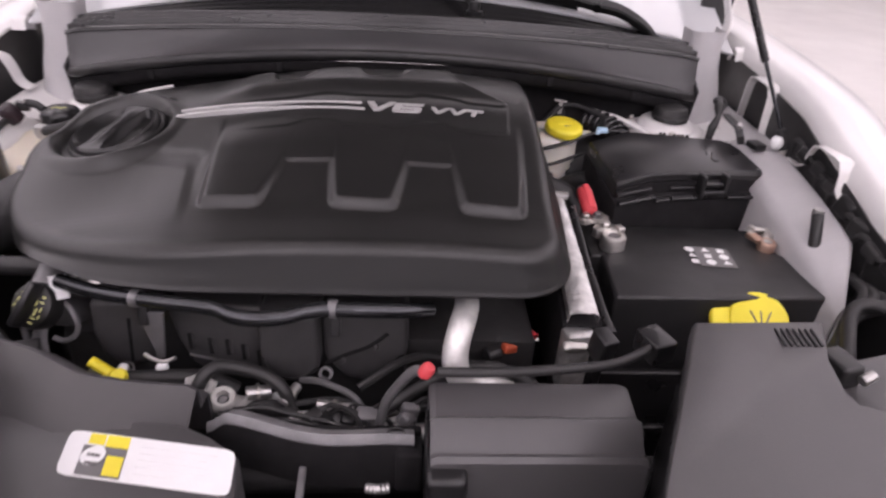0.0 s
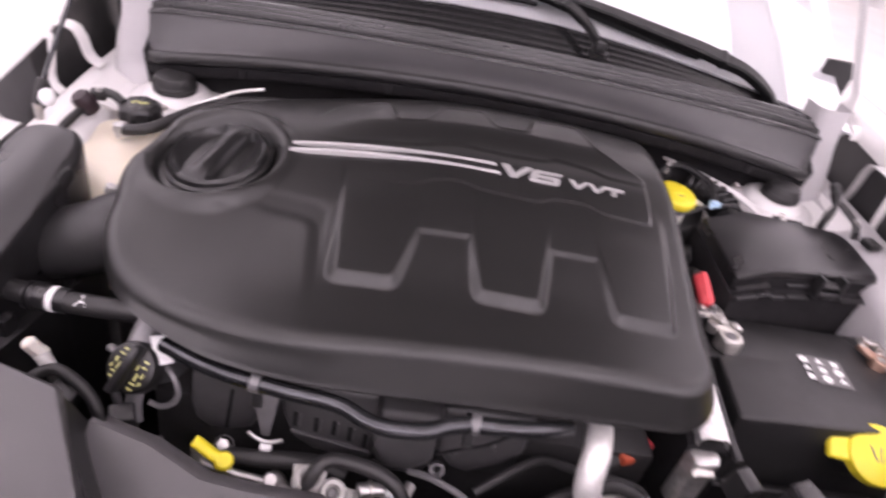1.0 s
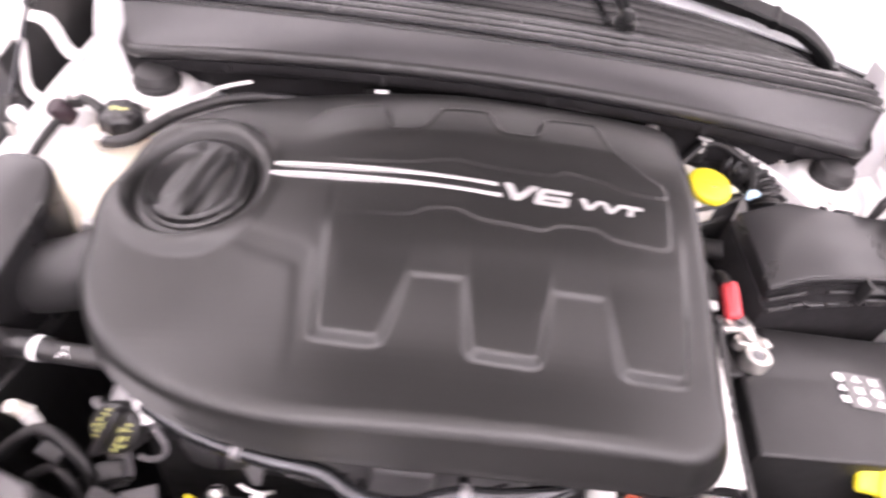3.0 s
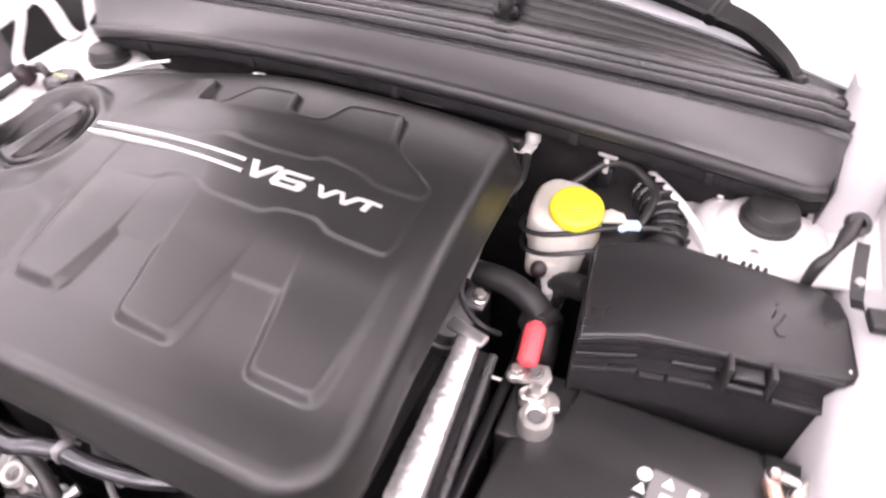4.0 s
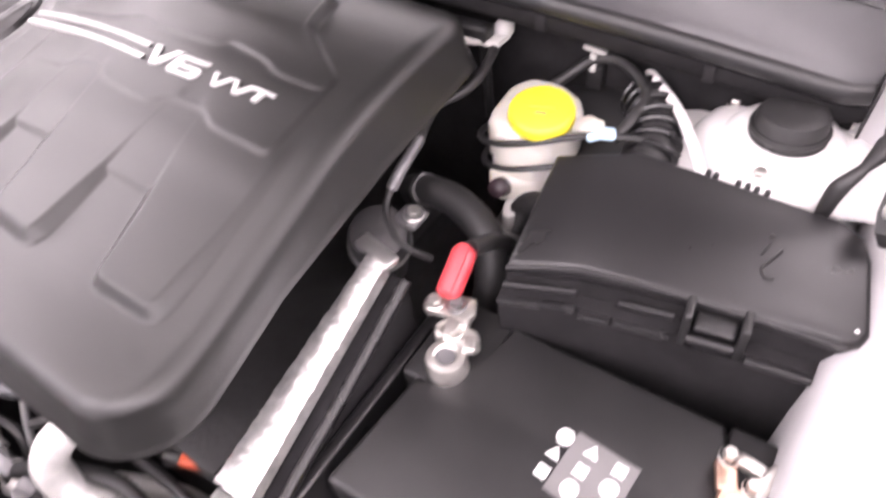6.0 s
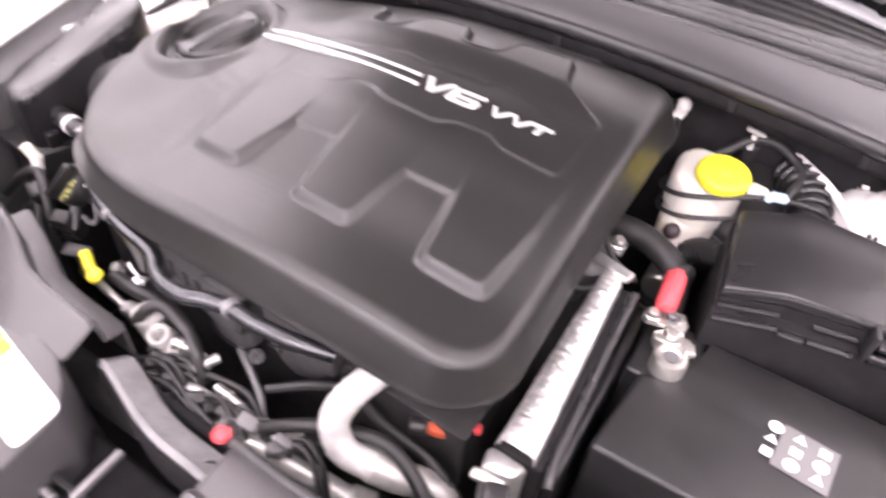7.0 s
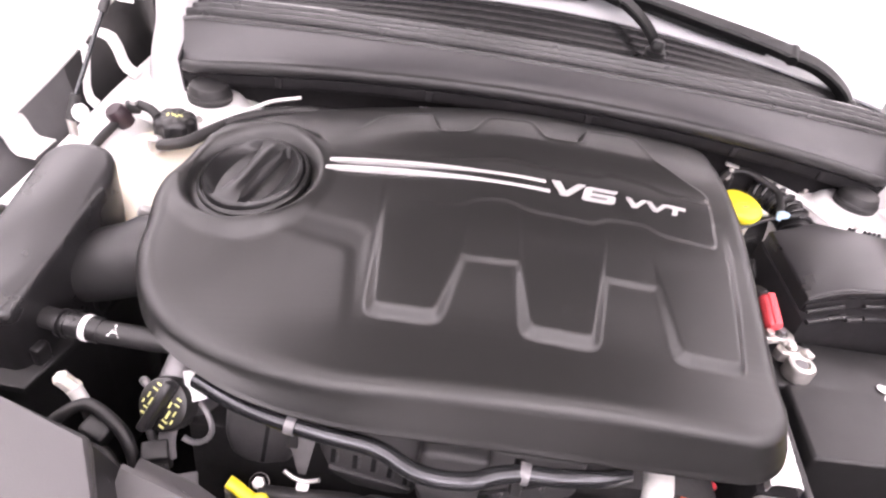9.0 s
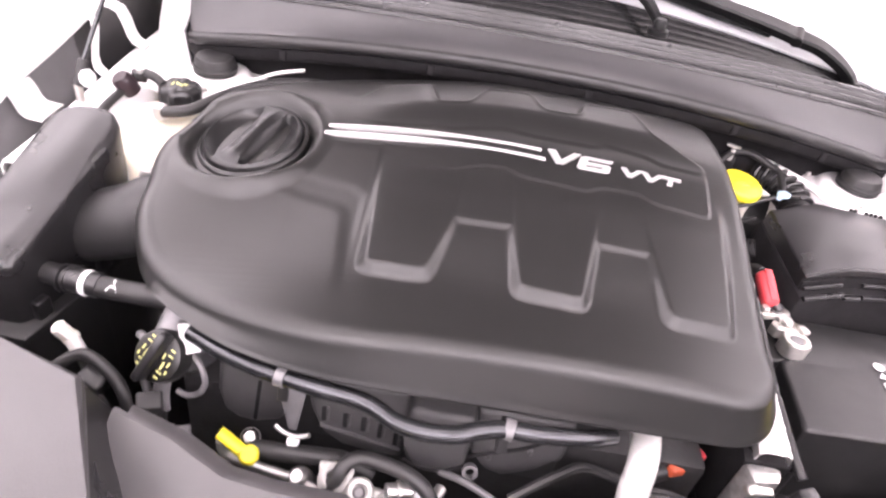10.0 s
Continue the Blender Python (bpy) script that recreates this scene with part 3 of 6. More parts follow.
# ---- wipers ----
def flat_arm(pts, width, thick, bm=None):
    """A flat strap along pts, wide across the way and thin upwards, with a bevelled top."""
    path = smooth_path(pts, 0.01)
    rows = []
    n = len(path)
    for i, p in enumerate(path):
        d = (path[min(i + 1, n - 1)] - path[max(i - 1, 0)]).normalized()
        s = d.cross(Vector((0, -0.35, 1))).normalized()
        u = s.cross(d)
        w = width(i / (n - 1)) / 2
        rows.append([p + s * w * a + u * thick * b for a, b in ((-1, -0.5), (-1, 0.25), (-0.8, 0.5), (0.8, 0.5), (1, 0.25), (1, -0.5), (-1, -0.5))])
    bm = sheet(rows, 0, bm)
    return bm


def wiper(name_label, pts, head, blade, k=1.0):
    """pts: from the pivot up to the joint; head: from the joint along the glass."""
    w = thing("wiper", name_label, "wiper", "windscreen wipers")
    part("arm_base", flat_arm(pts, lambda s: k * (0.016 + 0.018 * s), 0.016 * k), WIPER, w, angle=18)
    part("arm", flat_arm(head, lambda s: k * (0.036 - 0.016 * s), 0.016 * k), WIPER, w, angle=18)
    a, b = Vector(pts[-1]), Vector(pts[-2])
    d = (a - b).normalized()
    s = d.cross(Vector((0, -0.35, 1))).normalized()
    part("joint_pin", rod(a - s * 0.019 * k, a + s * 0.019 * k, 0.0105 * k, 14), WIPER, w)
    part("pivot_nut", lathe([(0, 0.016), (0.008, 0.015), (0.011, 0.01), (0.011, 0.0), (0.017, -0.002), (0.017, -0.01)], Matrix.Translation(pts[0]), 20), WIPER, w)
    bl = part("blade", tube(blade, 0.011, 6, radii=[0.3, 1.0, 1.0, 1.0, 0.4]), WIPER, w)
    part("rubber_edge", tube([(x, y + 0.012, z - 0.004) for x, y, z in blade], 0.004, 6), RUBBER, bl)


wiper("black wiper arm with a bent elbow resting over the cowl",
      [(0.537, 1.08, 1.064), (0.524, 1.085, 1.083), (0.496, 1.094, 1.103), (0.462, 1.108, 1.118), (0.42, 1.12, 1.126)],
      [(0.428, 1.119, 1.125), (0.365, 1.13, 1.136), (0.28, 1.143, 1.147), (0.15, 1.165, 1.162), (-0.05, 1.19, 1.176)],
      [(0.385, 1.145, 1.112), (0.3, 1.156, 1.127), (0.2, 1.168, 1.143), (0.0, 1.2, 1.172), (-0.25, 1.23, 1.185)])
wiper("black wiper arm resting over the cowl grille",
      [(0.158, 1.045, 1.118), (0.153, 1.062, 1.13), (0.137, 1.098, 1.145), (0.112, 1.138, 1.157), (0.1, 1.145, 1.16)],
      [(0.106, 1.142, 1.159), (0.06, 1.16, 1.164), (0.0, 1.17, 1.167), (-0.15, 1.18, 1.17), (-0.4, 1.19, 1.166)],
      [(0.05, 1.165, 1.146), (-0.05, 1.17, 1.15), (-0.2, 1.178, 1.153), (-0.3, 1.184, 1.152), (-0.4, 1.19, 1.15)], 0.72)


# ---- engine cover ----
YF, YB = 0.419, 0.884


TOP = [(0.38, 0.965), (0.415, 0.9675), (0.45, 0.969), (0.48, 0.9715), (0.5, 0.9755), (0.56, 0.9955), (0.64, 1.021), (0.7, 1.037), (0.76, 1.046), (0.82, 1.047), (0.885, 1.041), (0.95, 1.02)]


def top_z(x, y):
    z = sum(interp(TOP, y + d) for d in (-0.02, -0.01, 0, 0.01, 0.02)) / 5
    w = sstep(0.56, 0.68, y)
    dip = (1 - w) * sstep(-0.2, -0.33, x) + w * sstep(-0.06, -0.32, x)
    return z - 0.22 * x * x - 0.0145 * dip * sstep(-0.5, -0.34, x) * sstep(0.42, 0.58, y)


def in_poly(poly, x, y):
    """Signed distance to a polygon, positive inside."""
    best, inside = 1e9, False
    n = len(poly)
    for i in range(n):
        (ax, ay), (bx, by) = poly[i], poly[(i + 1) % n]
        dx, dy = bx - ax, by - ay
        t = max(0.0, min(1.0, ((x - ax) * dx + (y - ay) * dy) / (dx * dx + dy * dy)))
        best = min(best, math.hypot(x - ax - t * dx, y - ay - t * dy))
        if (ay > y) != (by > y) and x < (bx - ax) * (y - ay) / (by - ay) + ax:
            inside = not inside
    return best if inside else -best


FINGERS = [
    [(-0.24, 0.745), (-0.236, 0.672), (-0.2345, 0.63), (-0.2305, 0.55), (-0.228, 0.497), (-0.157, 0.493), (-0.1365, 0.568), (-0.124, 0.66), (-0.115, 0.745)],
    [(-0.082, 0.745), (-0.074, 0.66), (-0.066, 0.575), (-0.0575, 0.488), (0.0165, 0.484), (0.029, 0.555), (0.039, 0.605), (0.05, 0.66), (0.062, 0.745)],
    [(0.072, 0.745), (0.084, 0.662), (0.0925, 0.61), (0.1045, 0.55), (0.113, 0.485), (0.1855, 0.485), (0.194, 0.56), (0.198, 0.64), (0.198, 0.69), (0.196, 0.745)],
]
WEBS = [
    [(-0.15, 0.665), (-0.15, 0.5725), (-0.055, 0.5725), (-0.06, 0.665)],
    [(0.02, 0.66), (0.03, 0.568), (0.11, 0.568), (0.1, 0.66)],
]
REAR = [(-0.31, 0.755), (-0.352, 0.815), (-0.29, 0.803), (-0.263, 0.844), (-0.19, 0.841), (-0.178, 0.785), (-0.136, 0.786), (-0.113, 0.834), (-0.047, 0.836), (-0.031, 0.79), (0.017, 0.791), (0.03, 0.836), (0.104, 0.844),
        (0.122, 0.782), (0.155, 0.759), (0.189, 0.737), (0.186, 0.722), (0.13, 0.721), (0.108, 0.732), (0.05, 0.74), (0.039, 0.73), (-0.013, 0.729), (-0.048, 0.731), (-0.089, 0.739), (-0.148, 0.73), (-0.24, 0.735)]
BAND = [(-0.335, 0.687), (-0.234, 0.668), (-0.221, 0.653), (-0.14, 0.649), (-0.118, 0.662), (-0.083, 0.663), (-0.059, 0.65), (0.024, 0.643), (0.04, 0.655), (0.09, 0.658), (0.11, 0.645), (0.183, 0.642), (0.19, 0.73), (-0.3, 0.745)]
FIELD = [(-0.53, 0.672), (-0.41, 0.631), (-0.277, 0.586), (-0.2615, 0.574), (-0.253, 0.49), (-0.25, 0.4), (-0.53, 0.4)]
UPPER = [(-0.53, 0.7), (-0.40, 0.657), (-0.262, 0.613), (-0.246, 0.598), (-0.241, 0.5), (-0.2, 0.5), (-0.2, 0.75), (-0.53, 0.75)]


def rounded(poly, k=2):
    """Cut the corners of a closed polygon."""
    for _ in range(k):
        out = []
        n = len(poly)
        for i in range(n):
            (ax, ay), (bx, by) = poly[i], poly[(i + 1) % n]
            c = min(0.3, 0.0055 / max(0.0055, math.hypot(bx - ax, by - ay)))
            out += [(ax + (bx - ax) * c, ay + (by - ay) * c), (bx + (ax - bx) * c, by + (ay - by) * c)]
        poly = out
    return poly


FINGERS, REAR, BAND, FIELD = [rounded(q) for q in FINGERS], rounded(REAR), rounded(BAND), rounded(FIELD)
CAP_X, CAP_Y = -0.412, 0.697


def emboss(x, y):
    h = 0.0
    if y < 0.73:
        web = max(in_poly(q, x, y) for q in WEBS)
        low = (0.0034 + 0.0005 * sstep(0.58, 0.62, y)) * sstep(-0.003, 0.003, web) if web > -0.004 else 0.0
        d = max(in_poly(q, x, y) for q in FINGERS)
        high = (0.0042 + 0.0072 * sstep(0.6, 0.49, y)) * sstep(-0.0095, 0.0045, d) if d > -0.0096 else 0.0
        h += max(low, high) * sstep(0.685, 0.605, y)
    d2 = in_poly(REAR, x, y)
    h += ((0.002 + 0.0075 * sstep(0.735, 0.785, y)) * sstep(-0.005, 0.001, d2) + 0.0012 * sstep(-0.001, 0.002, d2) * sstep(0.008, 0.003, d2) * sstep(0.75, 0.79, y)) * sstep(-0.3, -0.2, x) if d2 > -0.006 else 0.0
    d3 = in_poly(BAND, x, y)
    h += 0.0018 * sstep(-0.003, 0.001, d3) * sstep(0.735, 0.7, y) * sstep(-0.24, -0.1, x) if d3 > -0.005 else 0.0
    # raised field at the rounded end, split from the fingers by a channel
    if x < -0.2:
        d4 = in_poly(FIELD, x, y)
        h += 0.0025 * sstep(-0.009, 0.009, d4) * sstep(0.44, 0.53, y) * sstep(-0.41, -0.29, x) if d4 > -0.009 else 0.0
        d5 = in_poly(UPPER, x, y)
        h += 0.0016 * sstep(-0.007, 0.007, d5) * sstep(0.5, 0.56, y) * sstep(-0.235, -0.242, x) * sstep(-0.44, -0.36, x) * sstep(0.72, 0.66, y) if d5 > -0.007 else 0.0
    return h


def recess_plane(x, y):
    return 0.992 + 0.18 * (x - CAP_X) + 0.18 * (y - CAP_Y) - 0.0085 * sstep(-0.39, -0.32, x)


def cover_z(x, y):
    z = top_z(x, y) + emboss(x, y)
    r = math.hypot(x - CAP_X, y - CAP_Y)
    if r < 0.115:
        flat = recess_plane(x, y)
        z = z + (flat + 0.0015 - z) * sstep(0.112, 0.092, r)
        z -= 0.003 * sstep(0.0895, 0.086, r)
        z -= 0.018 * sstep(0.087, 0.073, r)
    return z


def cover_left(y):
    if y < 0.6:
        return -0.2 - 0.294 * math.sqrt(max(0.0, 1 - ((0.6 - y) / (0.6 - YF)) ** 2))
    return -0.2 - 0.294 * max(0.0, 1 - ((y - 0.6) / (YB - 0.6)) ** 2.5) ** 0.4 - 0.012 * sstep(0.6, 0.68, y) * sstep(0.84, 0.76, y)


def cover_right(y):
    x, r = 0.217, 0.043
    if y > 0.7:
        r = 0.018
    if y < YF + r:
        x -= r - math.sqrt(max(0, r * r - (YF + r - y) ** 2))
    if y > YB - r:
        x -= r - math.sqrt(max(0, r * r - (y - YB + r) ** 2))
    return x


def build_cover():
    bm = bmesh.new()
    NX, NY = 320, 280
    grid = []
    for j in range(NY + 1):
        s = j / NY
        s = 0.25 * s + 0.75 * (0.5 - 0.5 * math.cos(math.pi * s))
        y = YF + (YB - YF) * s
        xl, xr = cover_left(y), cover_right(y)
        grid.append([bm.verts.new((xl + (xr - xl) * i / NX, y, 0)) for i in range(NX + 1)])
    for row in grid:
        for v in row:
            v.co.z = cover_z(v.co.x, v.co.y)
    for a, b in zip(grid, grid[1:]):
        for i in range(NX):
            bm.faces.new((a[i], a[i + 1], b[i + 1], b[i]))
    # rounded shoulder and side wall
    loop = grid[0][:] + [r[-1] for r in grid[1:]] + grid[-1][-2::-1] + [r[0] for r in grid[-2:0:-1]]
    n = len(loop)
    pts = [v.co.copy() for v in loop]
    nor = []
    for i in range(n):
        t = pts[(i + 4) % n] - pts[i - 4]
        nor.append(Vector((t.y, -t.x, 0)).normalized())
    for _ in range(6):
        nor = [(nor[i - 1] + nor[i] * 2 + nor[(i + 1) % n]).normalized() for i in range(n)]
    R = 0.022
    prof = [(R * math.sin(a), -R * (1 - math.cos(a)) * 0.95) for a in [radians(q) for q in (14, 28, 42, 56, 68, 78)]]
    prev = loop

    def rim(p, d):
        """How far the skirt stands out, and its lower edge."""
        w = sstep(-0.9, -0.35, d.x) * sstep(0.7, 0.2, d.y)
        zo, zn = 0.876 + 0.16 * (p.y - 0.43), interp([(0.38, 0.905), (0.44, 0.908), (0.56, 0.948), (0.72, 0.972), (0.9, 0.985)], p.y)
        return 0.023 + 0.013 * w, zo + (zn - zo) * w
    for o, dz in prof:
        ring = [bm.verts.new((p.x + d.x * o, p.y + d.y * o, p.z + dz)) for p, d in zip(pts, nor)]
        for i in range(n):
            bm.faces.new((prev[i], ring[i], ring[(i + 1) % n], prev[(i + 1) % n]))
        prev = ring
    for s, k in ((0.25, 0.2), (0.5, 0.48), (0.75, 0.76), (0.9, 0.9), (0.95, 1.0), (1.0, 1.04), (1.03, 0.98), (1.0, 0.88)):
        ring = []
        for p, d in zip(pts, nor):
            z0 = p.z - R * 0.76
            ow, zw = rim(p, d)
            o = R + (ow - R) * k
            ring.append(bm.verts.new((p.x + d.x * o, p.y + d.y * o, z0 + (zw - z0) * s)))
        for i in range(n):
            bm.faces.new((prev[i], ring[i], ring[(i + 1) % n], prev[(i + 1) % n]))
        prev = ring
    return bm


engine_cover = thing("engine_cover", "dark grey moulded plastic engine cover with raised ribs", "engine cover")
part("cover_shell", build_cover(), COVER, engine_cover, angle=70)

# twist cap in the round recess: two scooped half moons with a waisted grip wall between them
tilt = Matrix.Translation((CAP_X, CAP_Y + 0.006, 0.9795)) @ pose(0, 0, 0, 10.2, -10.2, 0)


def cap_top(u, v):
    """Height over the cap's plane; v runs along the grip wall."""
    r = math.hypot(u, v)
    w = 0.0095 + 0.011 * (v / 0.06) ** 2
    edge = math.sqrt(max(1e-6, 0.0605 ** 2 - v * v)) if abs(v) < 0.06 else 0.001
    q = min(1.0, max(0.0, (abs(u) - w) / max(0.004, edge - w)))
    scoop = 0.024 * sstep(0.0, 0.3, q) * (1 - q) ** 0.7 * sstep(0.061, 0.046, abs(v))
    return 0.007 + 0.003 * sstep(0.012, 0.0, abs(u)) * sstep(0.06, 0.03, abs(v)) - scoop - 0.004 * sstep(0.0605, 0.066, r)


bm = bmesh.new()
rings = [[bm.verts.new((0, 0, cap_top(0, 0)))]]
for i in range(1, 33):
    r = 0.066 * i / 32
    rings.append([bm.verts.new((r * math.cos(a), r * math.sin(a), cap_top(r * math.cos(a), r * math.sin(a)))) for a in [2 * math.pi * k / 96 for k in range(96)]])
rings.append([bm.verts.new((1.01 * v.co.x, 1.01 * v.co.y, -0.018)) for v in rings[-1]])
for a, b in zip(rings, rings[1:]):
    for k in range(96):
        n = (k + 1) % 96
        bm.faces.new((a[0], b[k], b[n]) if len(a) == 1 else (a[k], b[k], b[n], a[n]))
cap = part("twist_cap", place(bm, tilt @ pose(0, 0, 0, 0, 0, -21)), COVER_CAP, engine_cover, "round black twist cap with a grip wall and two scoops", angle=60)
part("recess_ring", lathe([(0.068, -0.012), (0.0685, -0.001), (0.0695, 0.0), (0.0715, -0.0005), (0.074, -0.003), (0.0745, -0.014)], tilt, 72), COVER, engine_cover)

# two bright trim bars and the raised letters
for (x0, y0), (x1, y1) in (((-0.3185, 0.7085), (-0.0305, 0.6855)), ((-0.316, 0.7245), (-0.036, 0.7015))):
    za, zb = cover_z(x0, y0), cover_z(x1, y1)
    bow = max((cover_z(x0 + (x1 - x0) * q, y0 + (y1 - y0) * q) - za - (zb - za) * q) / (4 * q * (1 - q)) for q in (0.3, 0.5, 0.7))
    rows = []
    for k in range(25):
        q = k / 24
        x, y = x0 + (x1 - x0) * q, y0 + (y1 - y0) * q
        z = za + (zb - za) * q + 4 * bow * q * (1 - q)
        rows.append([(x, y - 0.0025, z - 0.006), (x, y - 0.0024, z + 0.0012), (x, y - 0.0016, z + 0.0019), (x, y + 0.0016, z + 0.0024), (x, y + 0.0024, z + 0.0018), (x, y + 0.0025, z - 0.006)])
    bm = sheet(rows, 0)
    part("trim_bar", bm, CHROME, engine_cover, "slim satin silver trim bar", angle=30)
GLYPH = {
    "V": [[(0, 1), (0.23, 1), (0.5, 0.28), (0.77, 1), (1, 1), (0.61, 0), (0.39, 0)]],
    "T": [[(0, 0.78), (1, 0.78), (1, 1), (0, 1)], [(0.37, 0), (0.63, 0), (0.63, 0.78), (0.37, 0.78)]],
    "6": [[(0, 0.12), (0.1, 0), (0.25, 0), (0.25, 1), (0.12, 1), (0, 0.88)], [(0.25, 0), (0.9, 0), (1, 0.12), (1, 0.17), (0.25, 0.17)], [(0.76, 0.17), (1, 0.17), (1, 0.4), (0.76, 0.4)],
          [(0.25, 0.4), (1, 0.4), (1, 0.46), (0.9, 0.56), (0.25, 0.56)], [(0.25, 0.83), (0.94, 0.83), (1, 1), (0.25, 1)]],
}


def glyph(ch, x0, y0, w, h, lean=0.3):
    """A raised italic letter that follows the cover."""
    bm = bmesh.new()
    for poly in GLYPH[ch]:
        pts = [(x0 + px * w * 0.86 + py * h * lean, y0 + py * h) for px, py in poly]
        lo = [bm.verts.new((x, y, cover_z(x, y) - 0.001)) for x, y in pts]
        hi = [bm.verts.new((x, y, cover_z(x, y) + 0.0026)) for x, y in pts]
        bm.faces.new(hi)
        for i in range(len(pts)):
            k = (i + 1) % len(pts)
            bm.faces.new((lo[i], lo[k], hi[k], hi[i]))
    return bm


for ch, h, x0, w, y0 in (("V", 0.0225, -0.034, 0.051, 0.6815), ("6", 0.0225, 0.0095, 0.05, 0.6795), ("V", 0.014, 0.0655, 0.033, 0.682), ("V", 0.014, 0.0935, 0.033, 0.682), ("T", 0.014, 0.12, 0.031, 0.6825)):
    part("letter", glyph(ch, x0, y0, w, h), CHROME, engine_cover, smooth=False)


# ---- battery corner ----
battery = thing("battery", "black battery under a plastic cover with a warning label", "battery")
bm = prism([(0.334, 0.478), (0.668, 0.486), (0.672, 0.59), (0.63, 0.6), (0.6, 0.69), (0.395, 0.69), (0.4, 0.645), (0.385, 0.6), (0.345, 0.6)], 0.62, 0.845, 0.006, seg=3)
part("battery_cover", bm, BLACK, battery)
part("terminal_well", box((0.365, 0.648, 0.74), (0.075, 0.1, 0.2), 0.004), BLACK, battery)
part("terminal_well", box((0.638, 0.645, 0.74), (0.07, 0.1, 0.2), 0.004), BLACK, battery)
lab = part("warning_label", box((0.524, 0.591, 0.8465), (0.056, 0.058, 0.0008), 0, (0, 0, -5)), GREYP, battery, "grey warning label with white symbols")
for r in range(3):
    for c in range(3):
        p = Vector((-0.025 + 0.025 * c, 0.018 - 0.018 * r, 0))
        m = Matrix.Translation((0.514, 0.592, 0.8472)) @ pose(0, 0, 0, 0, 0, -5) @ Matrix.Translation(p)
        bm = lathe([(0, 0.0006), (0.0075, 0.0006), (0.0075, 0)], m @ pose(0, 0, 0, 0, 0, 90 if (r + c) % 3 == 1 else 45), (20, 3, 4)[(r + c) % 3])
        part("symbol", bm, WHITE, lab, smooth=False)

pos = thing("positive_terminal", "zinc positive battery clamp with a red cover", "battery terminal")
part("post_ring", lathe([(0.0095, 0.01), (0.012, 0.012), (0.018, 0.011), (0.02, 0.007), (0.02, -0.012), (0.0095, -0.012)], Matrix.Translation((0.367, 0.62, 0.8545)), 32), ZINC, pos)
part("post", lathe([(0, 0.008), (0.0085, 0.008), (0.0105, 0.005), (0.0105, -0.02)], Matrix.Translation((0.367, 0.62, 0.857)), 24), GREYMET, pos)
part("clamp_jaw", prism([(0.344, 0.634), (0.372, 0.634), (0.386, 0.642), (0.386, 0.65), (0.378, 0.657), (0.345, 0.655), (0.338, 0.645)], 0.85, 0.866, 0.003), ZINC, pos)
part("jaw_ear", box((0.381, 0.639, 0.867), (0.012, 0.016, 0.008), 0.002, (0, 0, 20)), ZINC, pos)
part("fuse_link", prism([(0.318, 0.655), (0.326, 0.649), (0.35, 0.656), (0.366, 0.655), (0.37, 0.668), (0.362, 0.684), (0.348, 0.68), (0.324, 0.672)], 0.866, 0.873, 0.002), ZINC, pos)
part("link_bridge", box((0.358, 0.657, 0.866), (0.022, 0.016, 0.012), 0.003, (0, 0, 10)), ZINC, pos)
bolt_head((0.358, 0.645, 0.866), (0, 0, 1), 0.008, 0.009, ZINC, pos)
bolt_head((0.3285, 0.661, 0.873), (0, 0, 1), 0.007, 0.008, ZINC, pos)
bolt_head((0.349, 0.668, 0.873), (0, 0, 1), 0.007, 0.008, GREYMET, pos)
part("red_cover", place(box((0, 0, 0), (0.025, 0.054, 0.02), 0.0085, seg=4), Matrix.Translation((0.3355, 0.692, 0.8895)) @ pose(0, 0, 0, 24, 0, 6)), RED, pos, "red plastic terminal cover")
part("red_lip", place(box((0, 0, 0), (0.012, 0.05, 0.006), 0.0025, seg=2), Matrix.Translation((0.3365, 0.69, 0.8985)) @ pose(0, 0, 0, 24, 0, 6)), RED, pos)
part("black_cable", tube([(0.335, 0.72, 0.895), (0.342, 0.76, 0.87), (0.34, 0.8, 0.8), (0.33, 0.8, 0.7)], 0.009), RUBBER, pos)

neg = thing("negative_terminal", "bare copper and zinc negative battery clamp", "battery terminal")
part("post_ring", lathe([(0.007, 0.006), (0.0125, 0.006), (0.014, 0.003), (0.014, -0.012), (0.007, -0.012)], Matrix.Translation((0.623, 0.622, 0.854)), 28), COPPER, neg)
part("post", lathe([(0, 0.006), (0.007, 0.006), (0.0075, -0.02)], Matrix.Translation((0.623, 0.622, 0.854)), 20), ZINC, neg)
part("clamp_bar", box((0.611, 0.642, 0.855), (0.016, 0.026, 0.01), 0.003, (0, 0, 20)), COPPER, neg)
part("clamp_bar", box((0.638, 0.65, 0.857), (0.014, 0.032, 0.01), 0.003, (0, 8, -25)), ZINC, neg)
part("clamp_ear", box((0.624, 0.656, 0.86), (0.022, 0.01, 0.012), 0.003, (0, 0, -10)), ZINC, neg)
bolt_head((0.608, 0.655, 0.861), (0, 0, 1), 0.006, 0.009, ZINC, neg)
bolt_head((0.63, 0.64, 0.86), (0, 0, 1), 0.0055, 0.008, ZINC, neg)
part("cable_lug", rod((0.644, 0.662, 0.862), (0.662, 0.648, 0.86), 0.006), ZINC, neg)
part("ground_cable", tube([(0.66, 0.65, 0.86), (0.672, 0.62, 0.85), (0.675, 0.58, 0.8), (0.678, 0.56, 0.72)], 0.007), RUBBER, neg)

tray = thing("battery_tray", "black plastic battery tray wall beside the battery", "tray")
part("tray_wall", box((0.315, 0.57, 0.73), (0.014, 0.27, 0.2), 0.004), SATIN, tray)
part("tray_wall", box((0.47, 0.466, 0.62), (0.34, 0.014, 0.2), 0.004), SATIN, tray)
